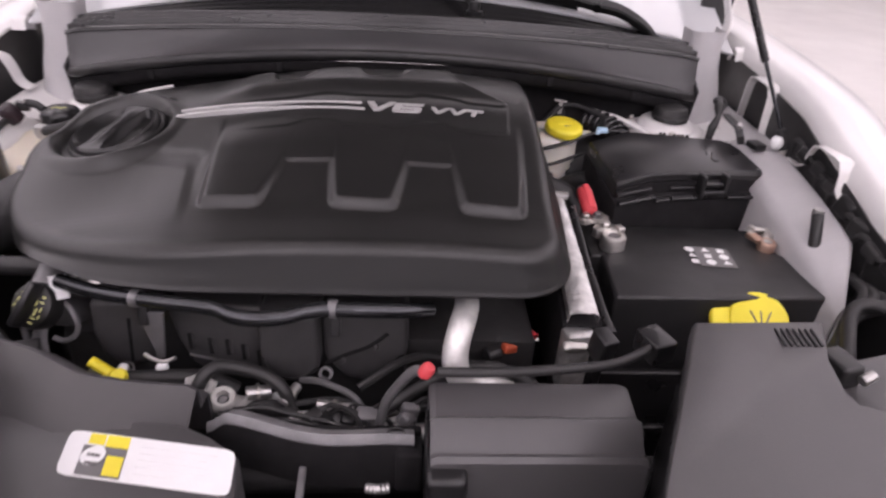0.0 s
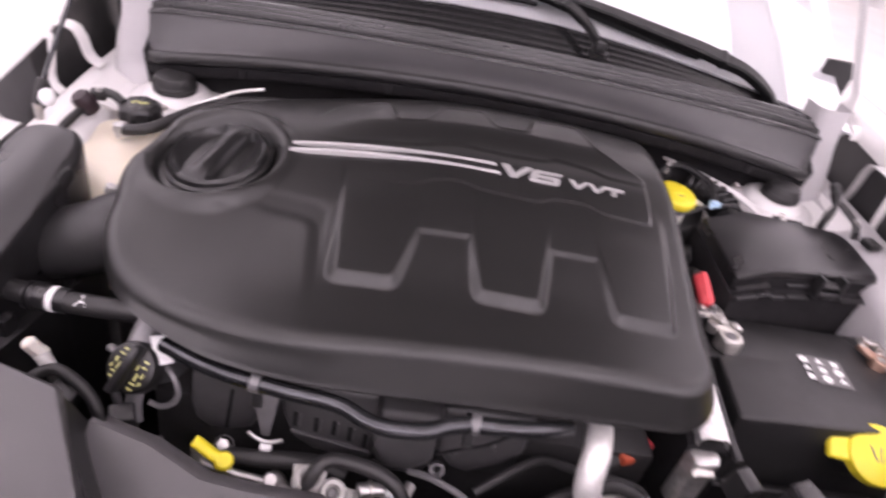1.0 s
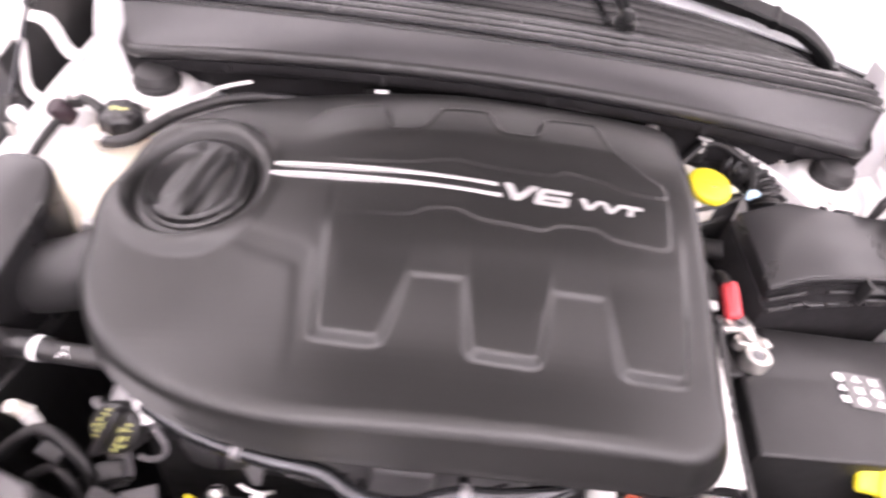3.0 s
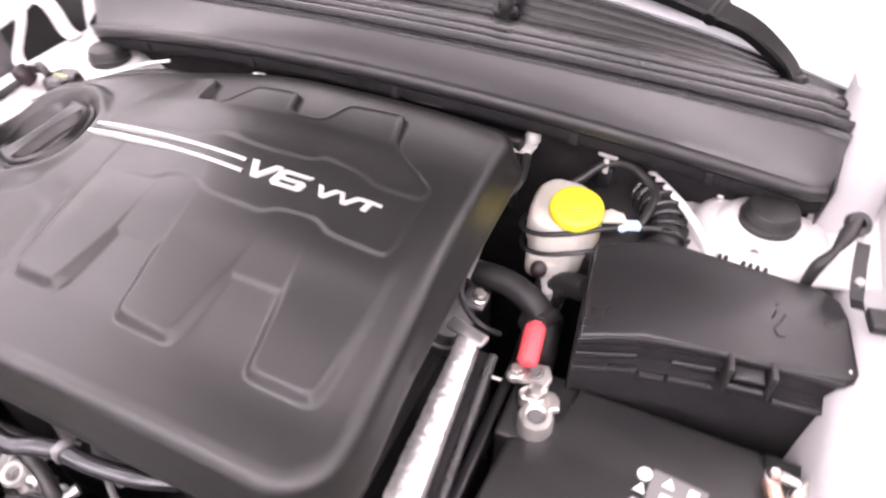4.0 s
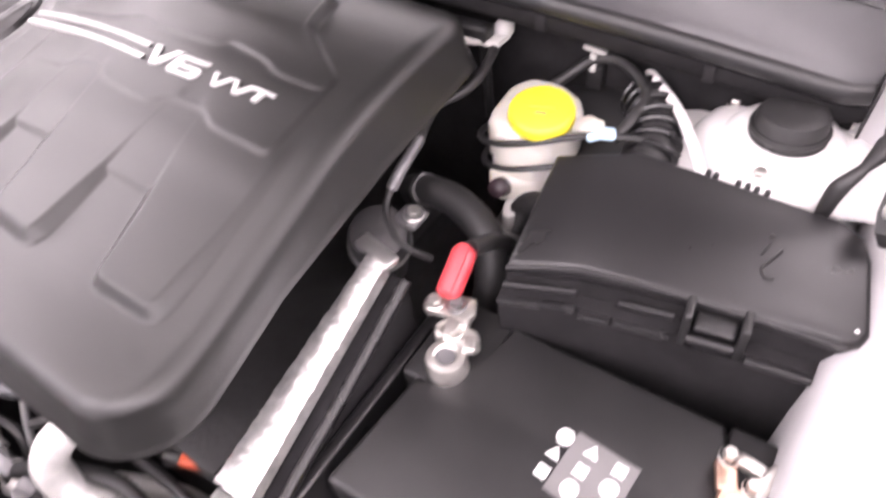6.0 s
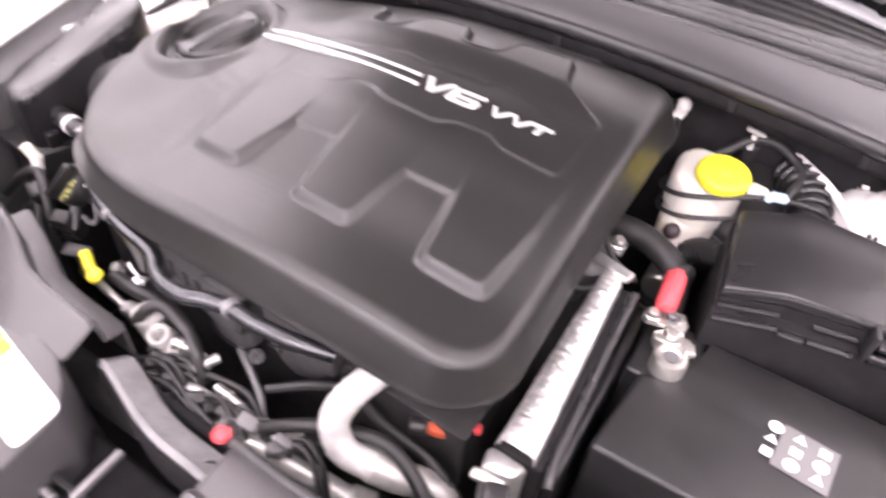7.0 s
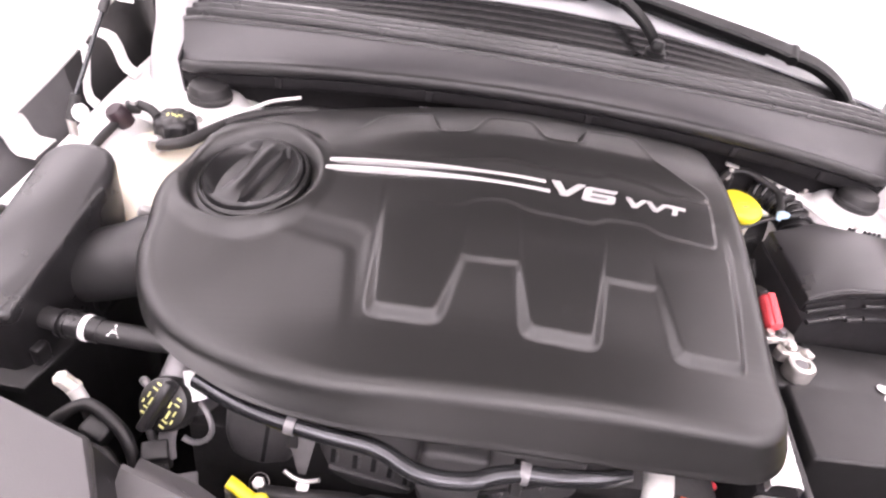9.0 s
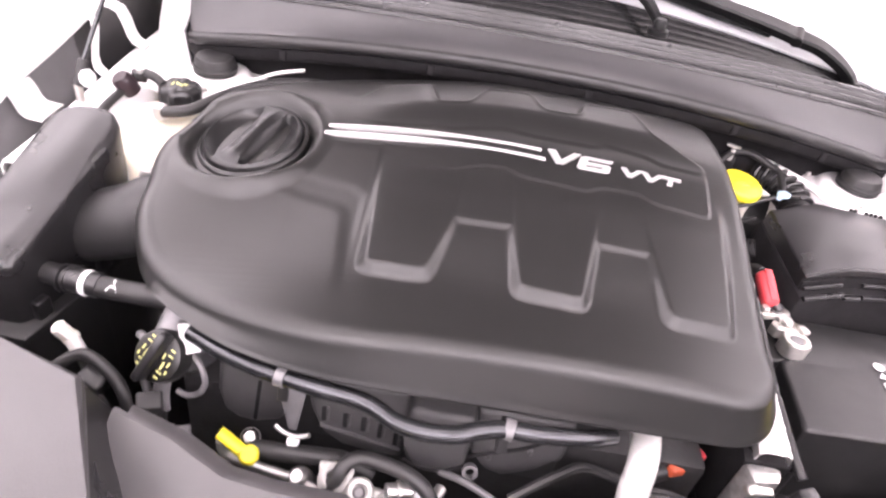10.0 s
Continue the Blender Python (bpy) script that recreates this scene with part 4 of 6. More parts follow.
part("tray_floor", box((0.49, 0.58, 0.6), (0.36, 0.26, 0.03), 0.004), SATIN, tray)
for y in (0.5, 0.56, 0.62):
    part("tray_rib", box((0.305, y, 0.74), (0.016, 0.008, 0.16), 0.002), SATIN, tray)
part("tray_leg", box((0.49, 0.58, 0.47), (0.2, 0.15, 0.25), 0.01), DARK, tray)

# fuse box
def lid_z(x, y):
    return 0.929 + 0.16 * (y - 0.723) - 0.06 * (x - 0.449) - 0.2 * max(0.0, 0.445 - x)


fuse = thing("fuse_box", "glossy black fuse box with a clipped lid behind the battery", "fuse box")
outline = [(0.3665, 0.838), (0.4435, 0.8615), (0.62, 0.862), (0.64, 0.852), (0.65, 0.832), (0.664, 0.768), (0.66, 0.757), (0.65, 0.752), (0.545, 0.74), (0.4485, 0.7215), (0.384, 0.704)]
bm = bmesh.new()
hi = [bm.verts.new((x, y, lid_z(x, y))) for x, y in outline]
lo = [bm.verts.new((x, y, 0.888)) for x, y in outline]
bm.faces.new((hi[0], hi[1], hi[9], hi[10]))
bm.faces.new(hi[1:10])
for i in range(11):
    bm.faces.new((lo[i], lo[(i + 1) % 11], hi[(i + 1) % 11], hi[i]))
bmesh.ops.bevel(bm, geom=[e for e in bm.edges if e.verts[0] in hi and e.verts[1] in hi and len({hi[1], hi[9]} & set(e.verts)) < 2], offset=0.005, segments=3, profile=0.5, affect="EDGES")
part("lid", bm, SATIN, fuse, "smooth satin black lid with a slanted end", angle=50)
part("lid_edge", tube([(0.385, 0.703, 0.9125), (0.449, 0.7205, 0.9255), (0.545, 0.7385, 0.9225), (0.652, 0.7505, 0.9175)], 0.0028, 8, step=0.2), SATIN, fuse)
# Plastic walls in sheenless black, which puts their shade into the material.
part("lower_case", prism([(0.362, 0.842), (0.444, 0.872), (0.625, 0.868), (0.652, 0.85), (0.672, 0.757), (0.655, 0.739), (0.545, 0.724), (0.452, 0.705), (0.383, 0.684)], 0.7, 0.0, 0.004, dz=lambda x, y: lid_z(x, y) - 0.033 + 0.1 * max(0.0, 0.445 - x)), MATT_BLACK, fuse)
part("lid_wall", prism([(0.372, 0.84), (0.446, 0.866), (0.62, 0.862), (0.645, 0.845), (0.663, 0.762), (0.65, 0.752), (0.545, 0.738), (0.45, 0.719), (0.386, 0.701)], 0.86, 0.0, 0.002, dz=lambda x, y: lid_z(x, y) - 0.012), MATT_BLACK, fuse)
def front_edge(x):
    """The front edge of the lower case, by x."""
    return interp([(0.383, 0.684), (0.452, 0.705), (0.545, 0.724), (0.655, 0.739)], x)


for x0, x1, up in ((0.386, 0.452, 0.0), (0.456, 0.482, -0.006), (0.486, 0.532, -0.004), (0.592, 0.652, -0.004)):
    pts = [(x, front_edge(x) - 0.002, lid_z(x, front_edge(x)) - 0.032 + up + 0.1 * max(0.0, 0.445 - x)) for x in (x0, (x0 + x1) / 2, x1)]
    part("clip_rail", tube(pts, 0.0045, 8, flat=0.8), SATIN, fuse)
for x0, x1 in ((0.386, 0.449), (0.485, 0.53)):
    pts = [(x, front_edge(x) + 0.009, lid_z(x, front_edge(x)) - 0.022 + 0.1 * max(0.0, 0.445 - x)) for x in (x0, (x0 + x1) / 2, x1)]
    part("clip_rail", tube(pts, 0.003, 8), SATIN, fuse)
for x, y in ((0.541, 0.729), (0.584, 0.736)):
    part("latch", box((x, y, lid_z(x, y) - 0.018), (0.007, 0.024, 0.04), 0.002, (0, 0, 8)), BLACK, fuse)
part("latch_bar", box((0.563, 0.724, lid_z(0.563, 0.724) - 0.03), (0.04, 0.009, 0.014), 0.003, (0, 0, 8)), SATIN, fuse)
part("latch_tongue", box((0.563, 0.731, lid_z(0.563, 0.731) - 0.014), (0.032, 0.016, 0.007), 0.002, (10, 0, 8)), BLACK, fuse)
for x in (0.506, 0.513, 0.533, 0.541, 0.549, 0.558):
    part("rim_tooth", box((x, 0.8635, lid_z(x, 0.8635) - 0.003), (0.005, 0.006, 0.009), 0.002), BLACK, fuse)
part("moulded_mark", tube([(x, y, lid_z(x, y) + 0.0004) for x, y in ((0.586, 0.81), (0.581, 0.796), (0.577, 0.787), (0.582, 0.78), (0.588, 0.782))], 0.0013, 6), BLACK, fuse)
part("moulded_mark", tube([(x, y, lid_z(x, y) + 0.0004) for x, y in ((0.576, 0.812), (0.573, 0.8))], 0.0013, 6), BLACK, fuse)
part("lid_dot", lathe([(0, 0.001), (0.0015, 0.0006), (0.0018, 0)], Matrix.Translation((0.6545, 0.766, lid_z(0.6545, 0.766))), 10), WHITE, fuse, "tiny white moulding dot")
part("wire_exit", tube([(0.37, 0.82, 0.87), (0.33, 0.84, 0.84), (0.31, 0.82, 0.78), (0.3, 0.78, 0.7)], 0.016, rib=0.1, pitch=0.008), RUBBER, fuse)

# brake fluid reservoir
brake = thing("brake_fluid_reservoir", "milky white brake fluid reservoir with a yellow cap", "reservoir")
bm = prism([(0.259, 0.93), (0.263, 0.876), (0.273, 0.86), (0.3, 0.85), (0.335, 0.855), (0.352, 0.868), (0.362, 0.905), (0.35, 0.94), (0.316, 0.958), (0.276, 0.958)], 0.884, 0.934, 0.015, seg=4)
part("bottle", bm, MILKY, brake)
part("waist", prism([(0.266, 0.92), (0.268, 0.872), (0.28, 0.858), (0.302, 0.85), (0.332, 0.855), (0.348, 0.872), (0.35, 0.92)], 0.868, 0.888, 0.004), MILKY, brake)
part("lower_bottle", prism([(0.268, 0.91), (0.27, 0.856), (0.284, 0.842), (0.31, 0.844), (0.334, 0.86), (0.346, 0.885), (0.346, 0.91)], 0.838, 0.872, 0.011, seg=3), MILKY, brake)
part("master_cylinder", rod((0.31, 0.95, 0.805), (0.312, 0.79, 0.795), 0.024, 20), ALU, brake, "bare metal master cylinder")
part("mounting_ear", prism([(0.302, 0.855), (0.325, 0.855), (0.33, 0.835), (0.32, 0.816), (0.31, 0.818), (0.302, 0.836)], 0.822, 0.842, 0.004), PALE, brake, "pale moulded mounting ear")
m = Matrix.Translation((0.326, 0.883, 0.932)) @ pose(0, 0, 0, 8, 4, 0)
part("neck", lathe([(0.028, 0.012), (0.03, 0.0), (0.03, -0.02)], m, 32), MILKY, brake)
yc = part("cap", lathe([(0, 0.0215), (0.006, 0.022), (0.03, 0.022), (0.034, 0.0195), (0.0352, 0.016), (0.0355, 0.008), (0.034, 0.006)], m, 60, wave=0.008, teeth=30), YELLOW, brake, "ribbed bright yellow cap")
part("cap_tab", box(tuple(m @ Vector((0.0, 0.002, 0.0225))), (0.03, 0.008, 0.003), 0.001, (0, 0, 15)), YELLOW, yc)
part("cap_print", box(tuple(m @ Vector((0.003, -0.008, 0.0222))), (0.012, 0.003, 0.0006), 0, (0, 0, 10)), GREYP, yc)
part("side_tab", prism([(0.352, 0.905), (0.366, 0.918), (0.384, 0.914), (0.392, 0.899), (0.376, 0.894), (0.36, 0.888)], 0.926, 0.93, 0.001), MILKY, brake)
part("sensor_plug", lathe([(0, 0.014), (0.007, 0.013), (0.011, 0.01), (0.012, -0.014), (0, -0.016)], Matrix.Translation((0.297, 0.839, 0.861)) @ pose(0, 0, 0, 55, 0, 10), 20), PURPLE, brake, "small reddish brown plug")

# wires and hoses near the reservoir
def hose(name, label, pts, r, material=None, rib=0.0, pitch=0.006, category="hose", seg=12):
    t = thing(name, label, category)
    part(name + "_run", tube(pts, r, seg, rib=rib, pitch=pitch), material or RUBBER, t)
    return t


w1 = hose("wire_loom", "thin black wires strapped across the white reservoir", [(0.262, 0.91, 0.9), (0.257, 0.88, 0.905), (0.263, 0.858, 0.91), (0.288, 0.844, 0.918), (0.33, 0.848, 0.93), (0.37, 0.866, 0.938), (0.4, 0.878, 0.941), (0.44, 0.893, 0.938), (0.47, 0.898, 0.925)], 0.0035, category="wire")
part("second_wire", tube([(0.26, 0.9, 0.876), (0.262, 0.866, 0.878), (0.275, 0.848, 0.882), (0.302, 0.842, 0.888), (0.335, 0.848, 0.897), (0.365, 0.86, 0.904)], 0.0033, 8), RUBBER, w1)
part("clip", box((0.399, 0.877, 0.945), (0.022, 0.013, 0.01), 0.003, (0, 10, 30)), BLUE, w1, "pale blue plastic wire clip")
part("clip_ear", box((0.39, 0.87, 0.943), (0.012, 0.008, 0.008), 0.002, (0, 10, 60)), BLUE, w1)
booster = thing("brake_booster", "black brake booster drum behind the yellow cap", "brake booster")
part("drum", lathe([(0, 0.02), (0.05, 0.016), (0.082, 0.004), (0.092, -0.012), (0.094, -0.06), (0.09, -0.12)], Matrix.Translation((0.378, 0.962, 0.885)) @ pose(0, 0, 0, 22, 0, 0), 48), BLACK, booster)
part("drum_rim", lathe([(0.09, -0.008), (0.096, -0.012), (0.098, -0.018), (0.095, -0.024)], Matrix.Translation((0.378, 0.962, 0.885)) @ pose(0, 0, 0, 22, 0, 0), 48), SATIN, booster)
duct = thing("ribbed_duct", "black corrugated duct with wide ribs beside the booster", "duct")
DUCT_RUN = [(0.398, 0.985, 0.92), (0.416, 0.962, 0.925), (0.432, 0.935, 0.924), (0.441, 0.905, 0.918), (0.44, 0.875, 0.905), (0.432, 0.85, 0.88)]
part("duct_core", tube(DUCT_RUN, 0.022, 20), BLACK, duct)
run = smooth_path(DUCT_RUN, 0.0035)
for k in range(3, len(run) - 4, 4):
    d = (run[k + 1] - run[k - 1]).normalized()
    m = Matrix.Translation(run[k]) @ d.to_track_quat("Z", "Y").to_matrix().to_4x4()
    part("duct_rib", lathe([(0.02, 0.0035), (0.0265, 0.003), (0.0285, 0.001), (0.0285, -0.001), (0.0265, -0.003), (0.02, -0.0035)], m, 24), SATIN, duct)
hose("vacuum_line", "thin black hose looped over the booster", [(0.29, 0.95, 0.915), (0.314, 0.964, 0.934), (0.338, 0.983, 0.952), (0.37, 0.985, 0.957), (0.402, 0.966, 0.95), (0.415, 0.945, 0.947), (0.412, 0.915, 0.94), (0.405, 0.89, 0.93)], 0.0062)
hose("white_seam_pipe", "white painted pipe beside the strut tower", [(0.395, 1.0, 0.945), (0.42, 0.975, 0.945), (0.452, 0.94, 0.945), (0.485, 0.895, 0.938), (0.5, 0.87, 0.93)], 0.0055, PAINT, category="pipe")
coolant_run = hose("coolant_hose", "black rubber coolant hose beside the engine cover", [(0.2, 0.8, 0.85), (0.24, 0.79, 0.872), (0.28, 0.785, 0.872), (0.325, 0.765, 0.86), (0.34, 0.74, 0.82), (0.335, 0.72, 0.75)], 0.018)
part("hose_clamp", tube([(0.222, 0.7945, 0.863), (0.23, 0.792, 0.868)], 0.0192, 20), GREYMET, coolant_run, "narrow grey metal hose clamp")
hose("thin_hose", "thin dark wire along the edge of the engine cover", [(0.236, 0.75, 0.935), (0.233, 0.73, 0.92), (0.237, 0.714, 0.906), (0.256, 0.699, 0.896), (0.274, 0.697, 0.885), (0.29, 0.71, 0.865)], 0.0036, RUBBER, category="wire")
hose("vacuum_hose", "black wire sleeve hanging from the metal bracket", [(0.238, 0.938, 0.968), (0.246, 0.892, 0.962), (0.24, 0.862, 0.957), (0.223, 0.84, 0.951), (0.226, 0.81, 0.946), (0.233, 0.785, 0.942), (0.236, 0.75, 0.935)], 0.0058)
hose("metal_braid", "short braided metal sleeve on the wire", [(0.2325, 0.79, 0.944), (0.2345, 0.77, 0.94), (0.2365, 0.748, 0.9355), (0.234, 0.732, 0.922)], 0.0062, GREYMET, rib=0.1, pitch=0.004, category="wire")
knob = thing("metal_bracket", "grey metal bracket with a round end", "bracket")
part("plate", prism([(0.192, 0.938), (0.202, 0.929), (0.222, 0.934), (0.243, 0.936), (0.246, 0.96), (0.23, 0.966), (0.203, 0.956)], 0.97, 0.976, 0.002), PALE, knob)
part("knob", lathe([(0, 0.014), (0.008, 0.012), (0.014, 0.004), (0.014, -0.006), (0.008, -0.016), (0, -0.018)], Matrix.Translation((0.236, 0.964, 0.98)) @ Matrix.Scale(0.8, 4), 24), PALE, knob)
part("stem", rod((0.22, 0.945, 0.972), (0.218, 0.95, 0.86), 0.006), BLACK, knob)
tee = thing("wire_clip", "pale forked wire clip on the bulkhead", "clip")
part("fork", box((0.339, 0.985, 0.964), (0.028, 0.007, 0.006), 0.002, (0, 12, 8)), PALE, tee)
part("stem", box((0.339, 0.981, 0.95), (0.008, 0.006, 0.024), 0.002), PALE, tee)
part("anchor", box((0.341, 0.99, 0.93), (0.02, 0.02, 0.03), 0.003), BLACK, tee)

trough = thing("wire_trough", "dark wire trough with white tabs behind the cover", "wire trough")
part("channel", box((0.0, 0.944, 0.98), (0.46, 0.02, 0.02), 0.004), BLACK, trough)
part("edge_wire", tube([(-0.11, 0.928, 1.018), (-0.03, 0.925, 1.022), (0.05, 0.924, 1.023), (0.115, 0.925, 1.02)], 0.0009, 6), SATIN, trough)
for x, z, w in ((-0.007, 0.997, 0.036), (0.04, 0.996, 0.03), (-0.203, 0.996, 0.02)):
    part("white_tab", box((x, 0.936, z), (w, 0.006, 0.008), 0.0015, (0, -3, 0)), WHITE, trough)

# heat shield strip between engine and battery
shield = thing("heat_shield", "crinkled silver foil heat shield strip", "heat shield")
rows = []
random.seed(5)
for k in range(90):
    s = k / 89
    y, z = 0.652 - 0.225 * s, 0.913 - 0.062 * s
    j = lambda a: random.uniform(-a, a)
    x0, x1 = 0.26 - 0.004 * s, 0.284 + 0.012 * s
    row = [(x0 - 0.001 + j(0.0006), y, z - 0.012)]
    for q in range(7):
        u = q / 6
        row.append((x0 + (x1 - x0) * u + j(0.0006), y, z + 0.004 * math.sin(math.pi * u) + j(0.0011)))
    rows.append(row + [(x1 + 0.002, y, z - 0.014)])
part("foil", sheet(rows, 0.0012), FOIL, shield)
part("backing", prism([(0.25, 0.43), (0.308, 0.43), (0.3, 0.66), (0.262, 0.66)], 0.7, 0.83, 0.004, dz=lambda x, y: 0.27 * (y - 0.43)), MATT_BLACK, shield)
part("top_bracket", box((0.268, 0.66, 0.915), (0.05, 0.016, 0.008), 0.002, (0, 0, -14)), ALU, shield)
part("end_casting", prism([(0.246, 0.43), (0.295, 0.428), (0.285, 0.405), (0.252, 0.4)], 0.74, 0.832, 0.008), FOIL, shield)
part("end_tab", box((0.262, 0.4, 0.818), (0.036, 0.014, 0.012), 0.004, (20, 8, 12)), ZINC, shield)
part("side_rail", tube([(0.302, 0.655, 0.895), (0.306, 0.55, 0.86), (0.312, 0.45, 0.835), (0.318, 0.42, 0.825)], 0.006, 10), SATIN, shield)
thermo = thing("water_outlet", "grey metal water outlet housing beside the engine cover", "housing")
part("housing", lathe([(0, 0.03), (0.02, 0.029), (0.031, 0.022), (0.034, 0.012), (0.034, -0.03), (0.03, -0.08)], Matrix.Translation((0.218, 0.712, 0.856)) @ pose(0, 0, 0, 12, 18, 0), 32), ENGINE, thermo)
part("seam", lathe([(0.0335, -0.004), (0.0365, -0.007), (0.0365, -0.012), (0.0335, -0.015)], Matrix.Translation((0.218, 0.712, 0.856)) @ pose(0, 0, 0, 12, 18, 0), 32), ALU, thermo)
bolt_head((0.25, 0.74, 0.885), (0.2, 0, 1), 0.008, 0.009, ZINC, thermo)
part("bolt_tab", box((0.246, 0.738, 0.88), (0.03, 0.028, 0.008), 0.003), GREYMET, thermo)

# ---- air intake side ----
airbox = thing("air_filter_box", "black plastic air filter box with a rounded lid", "air filter box")
part("lid", prism([(-0.622, 0.478), (-0.6, 0.58), (-0.583, 0.655), (-0.582, 0.685), (-0.594, 0.708), (-0.618, 0.718), (-0.65, 0.72), (-0.672, 0.714), (-0.685, 0.695), (-0.702, 0.525), (-0.7, 0.5), (-0.685, 0.482)], 0.8, 0.0, 0.014, seg=4,
                  dz=lambda x, y: 0.976 + 0.385 * (y - 0.69) + 0.13 * (x + 0.585)), SATIN, airbox)
part("lower_case", prism([(-0.612, 0.462), (-0.585, 0.58), (-0.572, 0.66), (-0.58, 0.71), (-0.675, 0.725), (-0.705, 0.65), (-0.712, 0.47)], 0.5, 0.792, 0.006), BLACK, airbox)
part("seam_flange", prism([(-0.61, 0.455), (-0.58, 0.58), (-0.567, 0.662), (-0.576, 0.716), (-0.68, 0.732), (-0.71, 0.65), (-0.718, 0.462)], 0.79, 0.8, 0.003), BLACK, airbox)
for y in (0.5, 0.6):
    part("clip", box((-0.612 + 0.24 * (y - 0.5), y, 0.806), (0.012, 0.02, 0.04), 0.003, (0, 0, -14)), SATIN, airbox)
intake = thing("intake_tube", "thick black rubber intake elbow with a metal clamp", "intake tube")
part("elbow", tube([(-0.61, 0.62, 0.85), (-0.575, 0.615, 0.865), (-0.535, 0.612, 0.885), (-0.505, 0.615, 0.9), (-0.475, 0.618, 0.885), (-0.44, 0.62, 0.85)], 0.048, 28), RUBBER, intake)
part("clamp", box((-0.53, 0.65, 0.93), (0.028, 0.012, 0.014), 0.003, (0, 25, 20)), ALU, intake, "bright metal clamp screw")
breather = thing("breather_hose", "black breather hose with a white band and a letter", "hose")
part("hose_run", tube([(-0.63, 0.53, 0.846), (-0.6, 0.521, 0.851), (-0.56, 0.51, 0.857), (-0.515, 0.506, 0.858), (-0.46, 0.503, 0.86), (-0.41, 0.505, 0.86)], 0.0135, 18), RUBBER, breather)
part("cuff", tube([(-0.575, 0.514, 0.855), (-0.535, 0.508, 0.857)], 0.0155, 18), SATIN, breather)
for x in (-0.586, -0.578, -0.57):
    part("ridge", tube([(x, 0.516, 0.853), (x + 0.004, 0.515, 0.8535)], 0.0175, 18), SATIN, breather)
part("white_band", tube([(-0.556, 0.5105, 0.8565), (-0.549, 0.5095, 0.8568)], 0.0162, 18), WHITE, breather, "white painted band")
bm = text_mesh("A", 0.022, 0.0, 1.0)
for v in bm.verts:
    a = (v.co.y - 0.008) / 0.0142
    v.co = Vector((-0.524 + v.co.x, 0.5065 + 0.0142 * math.sin(a - 0.45), 0.858 + 0.0142 * math.cos(a - 0.45)))
part("letter_mark", bm, WHITE, breather, smooth=False)

# coolant bottle
coolant = thing("coolant_reservoir", "cream translucent coolant reservoir with a black cap", "reservoir")
bm = prism([(-0.64, 0.735), (-0.605, 0.7), (-0.555, 0.672), (-0.5, 0.69), (-0.492, 0.79), (-0.51, 0.87), (-0.54, 0.91), (-0.605, 0.91), (-0.655, 0.86), (-0.665, 0.79)], 0.72, 0.916, 0.026, seg=5,
           dz=lambda x, y: -0.012 * sstep(0.8, 0.7, y))
part("bottle", bm, CREAM, coolant)
m = Matrix.Translation((-0.577, 0.862, 0.915))
part("neck", lathe([(0.024, 0.02), (0.026, 0.0), (0.028, -0.02)], m, 32), CREAM, coolant)
cc = part("cap", lathe([(0, 0.04), (0.024, 0.04), (0.029, 0.036), (0.031, 0.03), (0.031, 0.012), (0.028, 0.01)], m, 48, wave=0.05, teeth=8), SATIN, coolant, "scalloped black pressure cap")
for k in range(4):
    part("cap_print", box((-0.586 + 0.006 * k, 0.86 + 0.003 * (k % 2), 0.9556), (0.003, 0.01 - 0.002 * (k % 2), 0.0006), 0, (0, 0, 10 + 20 * k)), YELLOW_PALE, cc)
part("spout_hose", tube([(-0.588, 0.812, 0.93), (-0.566, 0.808, 0.936), (-0.542, 0.818, 0.94), (-0.522, 0.844, 0.945), (-0.498, 0.873, 0.95), (-0.462, 0.902, 0.954), (-0.42, 0.925, 0.957), (-0.36, 0.94, 0.957)], 0.0088), RUBBER, coolant)
part("hose_end", lathe([(0, 0.014), (0.01, 0.01), (0.012, 0), (0.01, -0.01), (0, -0.014)], Matrix.Translation((-0.588, 0.813, 0.93)), 16), ALU, coolant)
hose("corrugated_loom", "corrugated black wire loom behind the coolant bottle", [(-0.5, 0.86, 0.955), (-0.475, 0.88, 0.96), (-0.435, 0.905, 0.965), (-0.38, 0.925, 0.966), (-0.3, 0.932, 0.965)], 0.0075, rib=0.12, pitch=0.007, category="wire")
hose("white_pipe", "thin white pipe beside the strut tower", [(-0.505, 0.876, 0.958), (-0.475, 0.902, 0.964), (-0.445, 0.93, 0.97), (-0.405, 0.95, 0.974)], 0.003, PAINT, category="pipe")
valve = thing("purge_valve", "dark purple valve with a short black hose", "valve")
part("valve_body", lathe([(0, 0.024), (0.014, 0.022), (0.018, 0.015), (0.019, 0.0), (0.016, -0.016), (0, -0.02)], Matrix.Translation((-0.652, 0.848, 0.945)) @ pose(0, 0, 0, 20, -25, 0) @ Matrix.Scale(0.85, 4), 28, wave=0.02, teeth=7), PURPLE, valve)
part("valve_plug", box((-0.64, 0.866, 0.955), (0.022, 0.018, 0.016), 0.004, (0, 10, 30)), BLACK, valve)
part("valve_hose", tube([(-0.632, 0.868, 0.96), (-0.612, 0.86, 0.96), (-0.6, 0.855, 0.953)], 0.007), RUBBER, valve)
part("valve_hose", tube([(-0.655, 0.836, 0.94), (-0.662, 0.8, 0.932), (-0.665, 0.75, 0.92), (-0.668, 0.7, 0.9)], 0.0065), RUBBER, valve)
part("valve_tip", lathe([(0, 0.006), (0.005, 0.005), (0.006, 0), (0, -0.004)], Matrix.Translation((-0.636, 0.862, 0.964)), 12), ALU, valve)

# ---- front of the engine ----
oil = thing("oil_filler", "black oil filler cap with pale yellow symbols", "oil cap")
axis = Vector((-0.25, -0.72, 0.65))
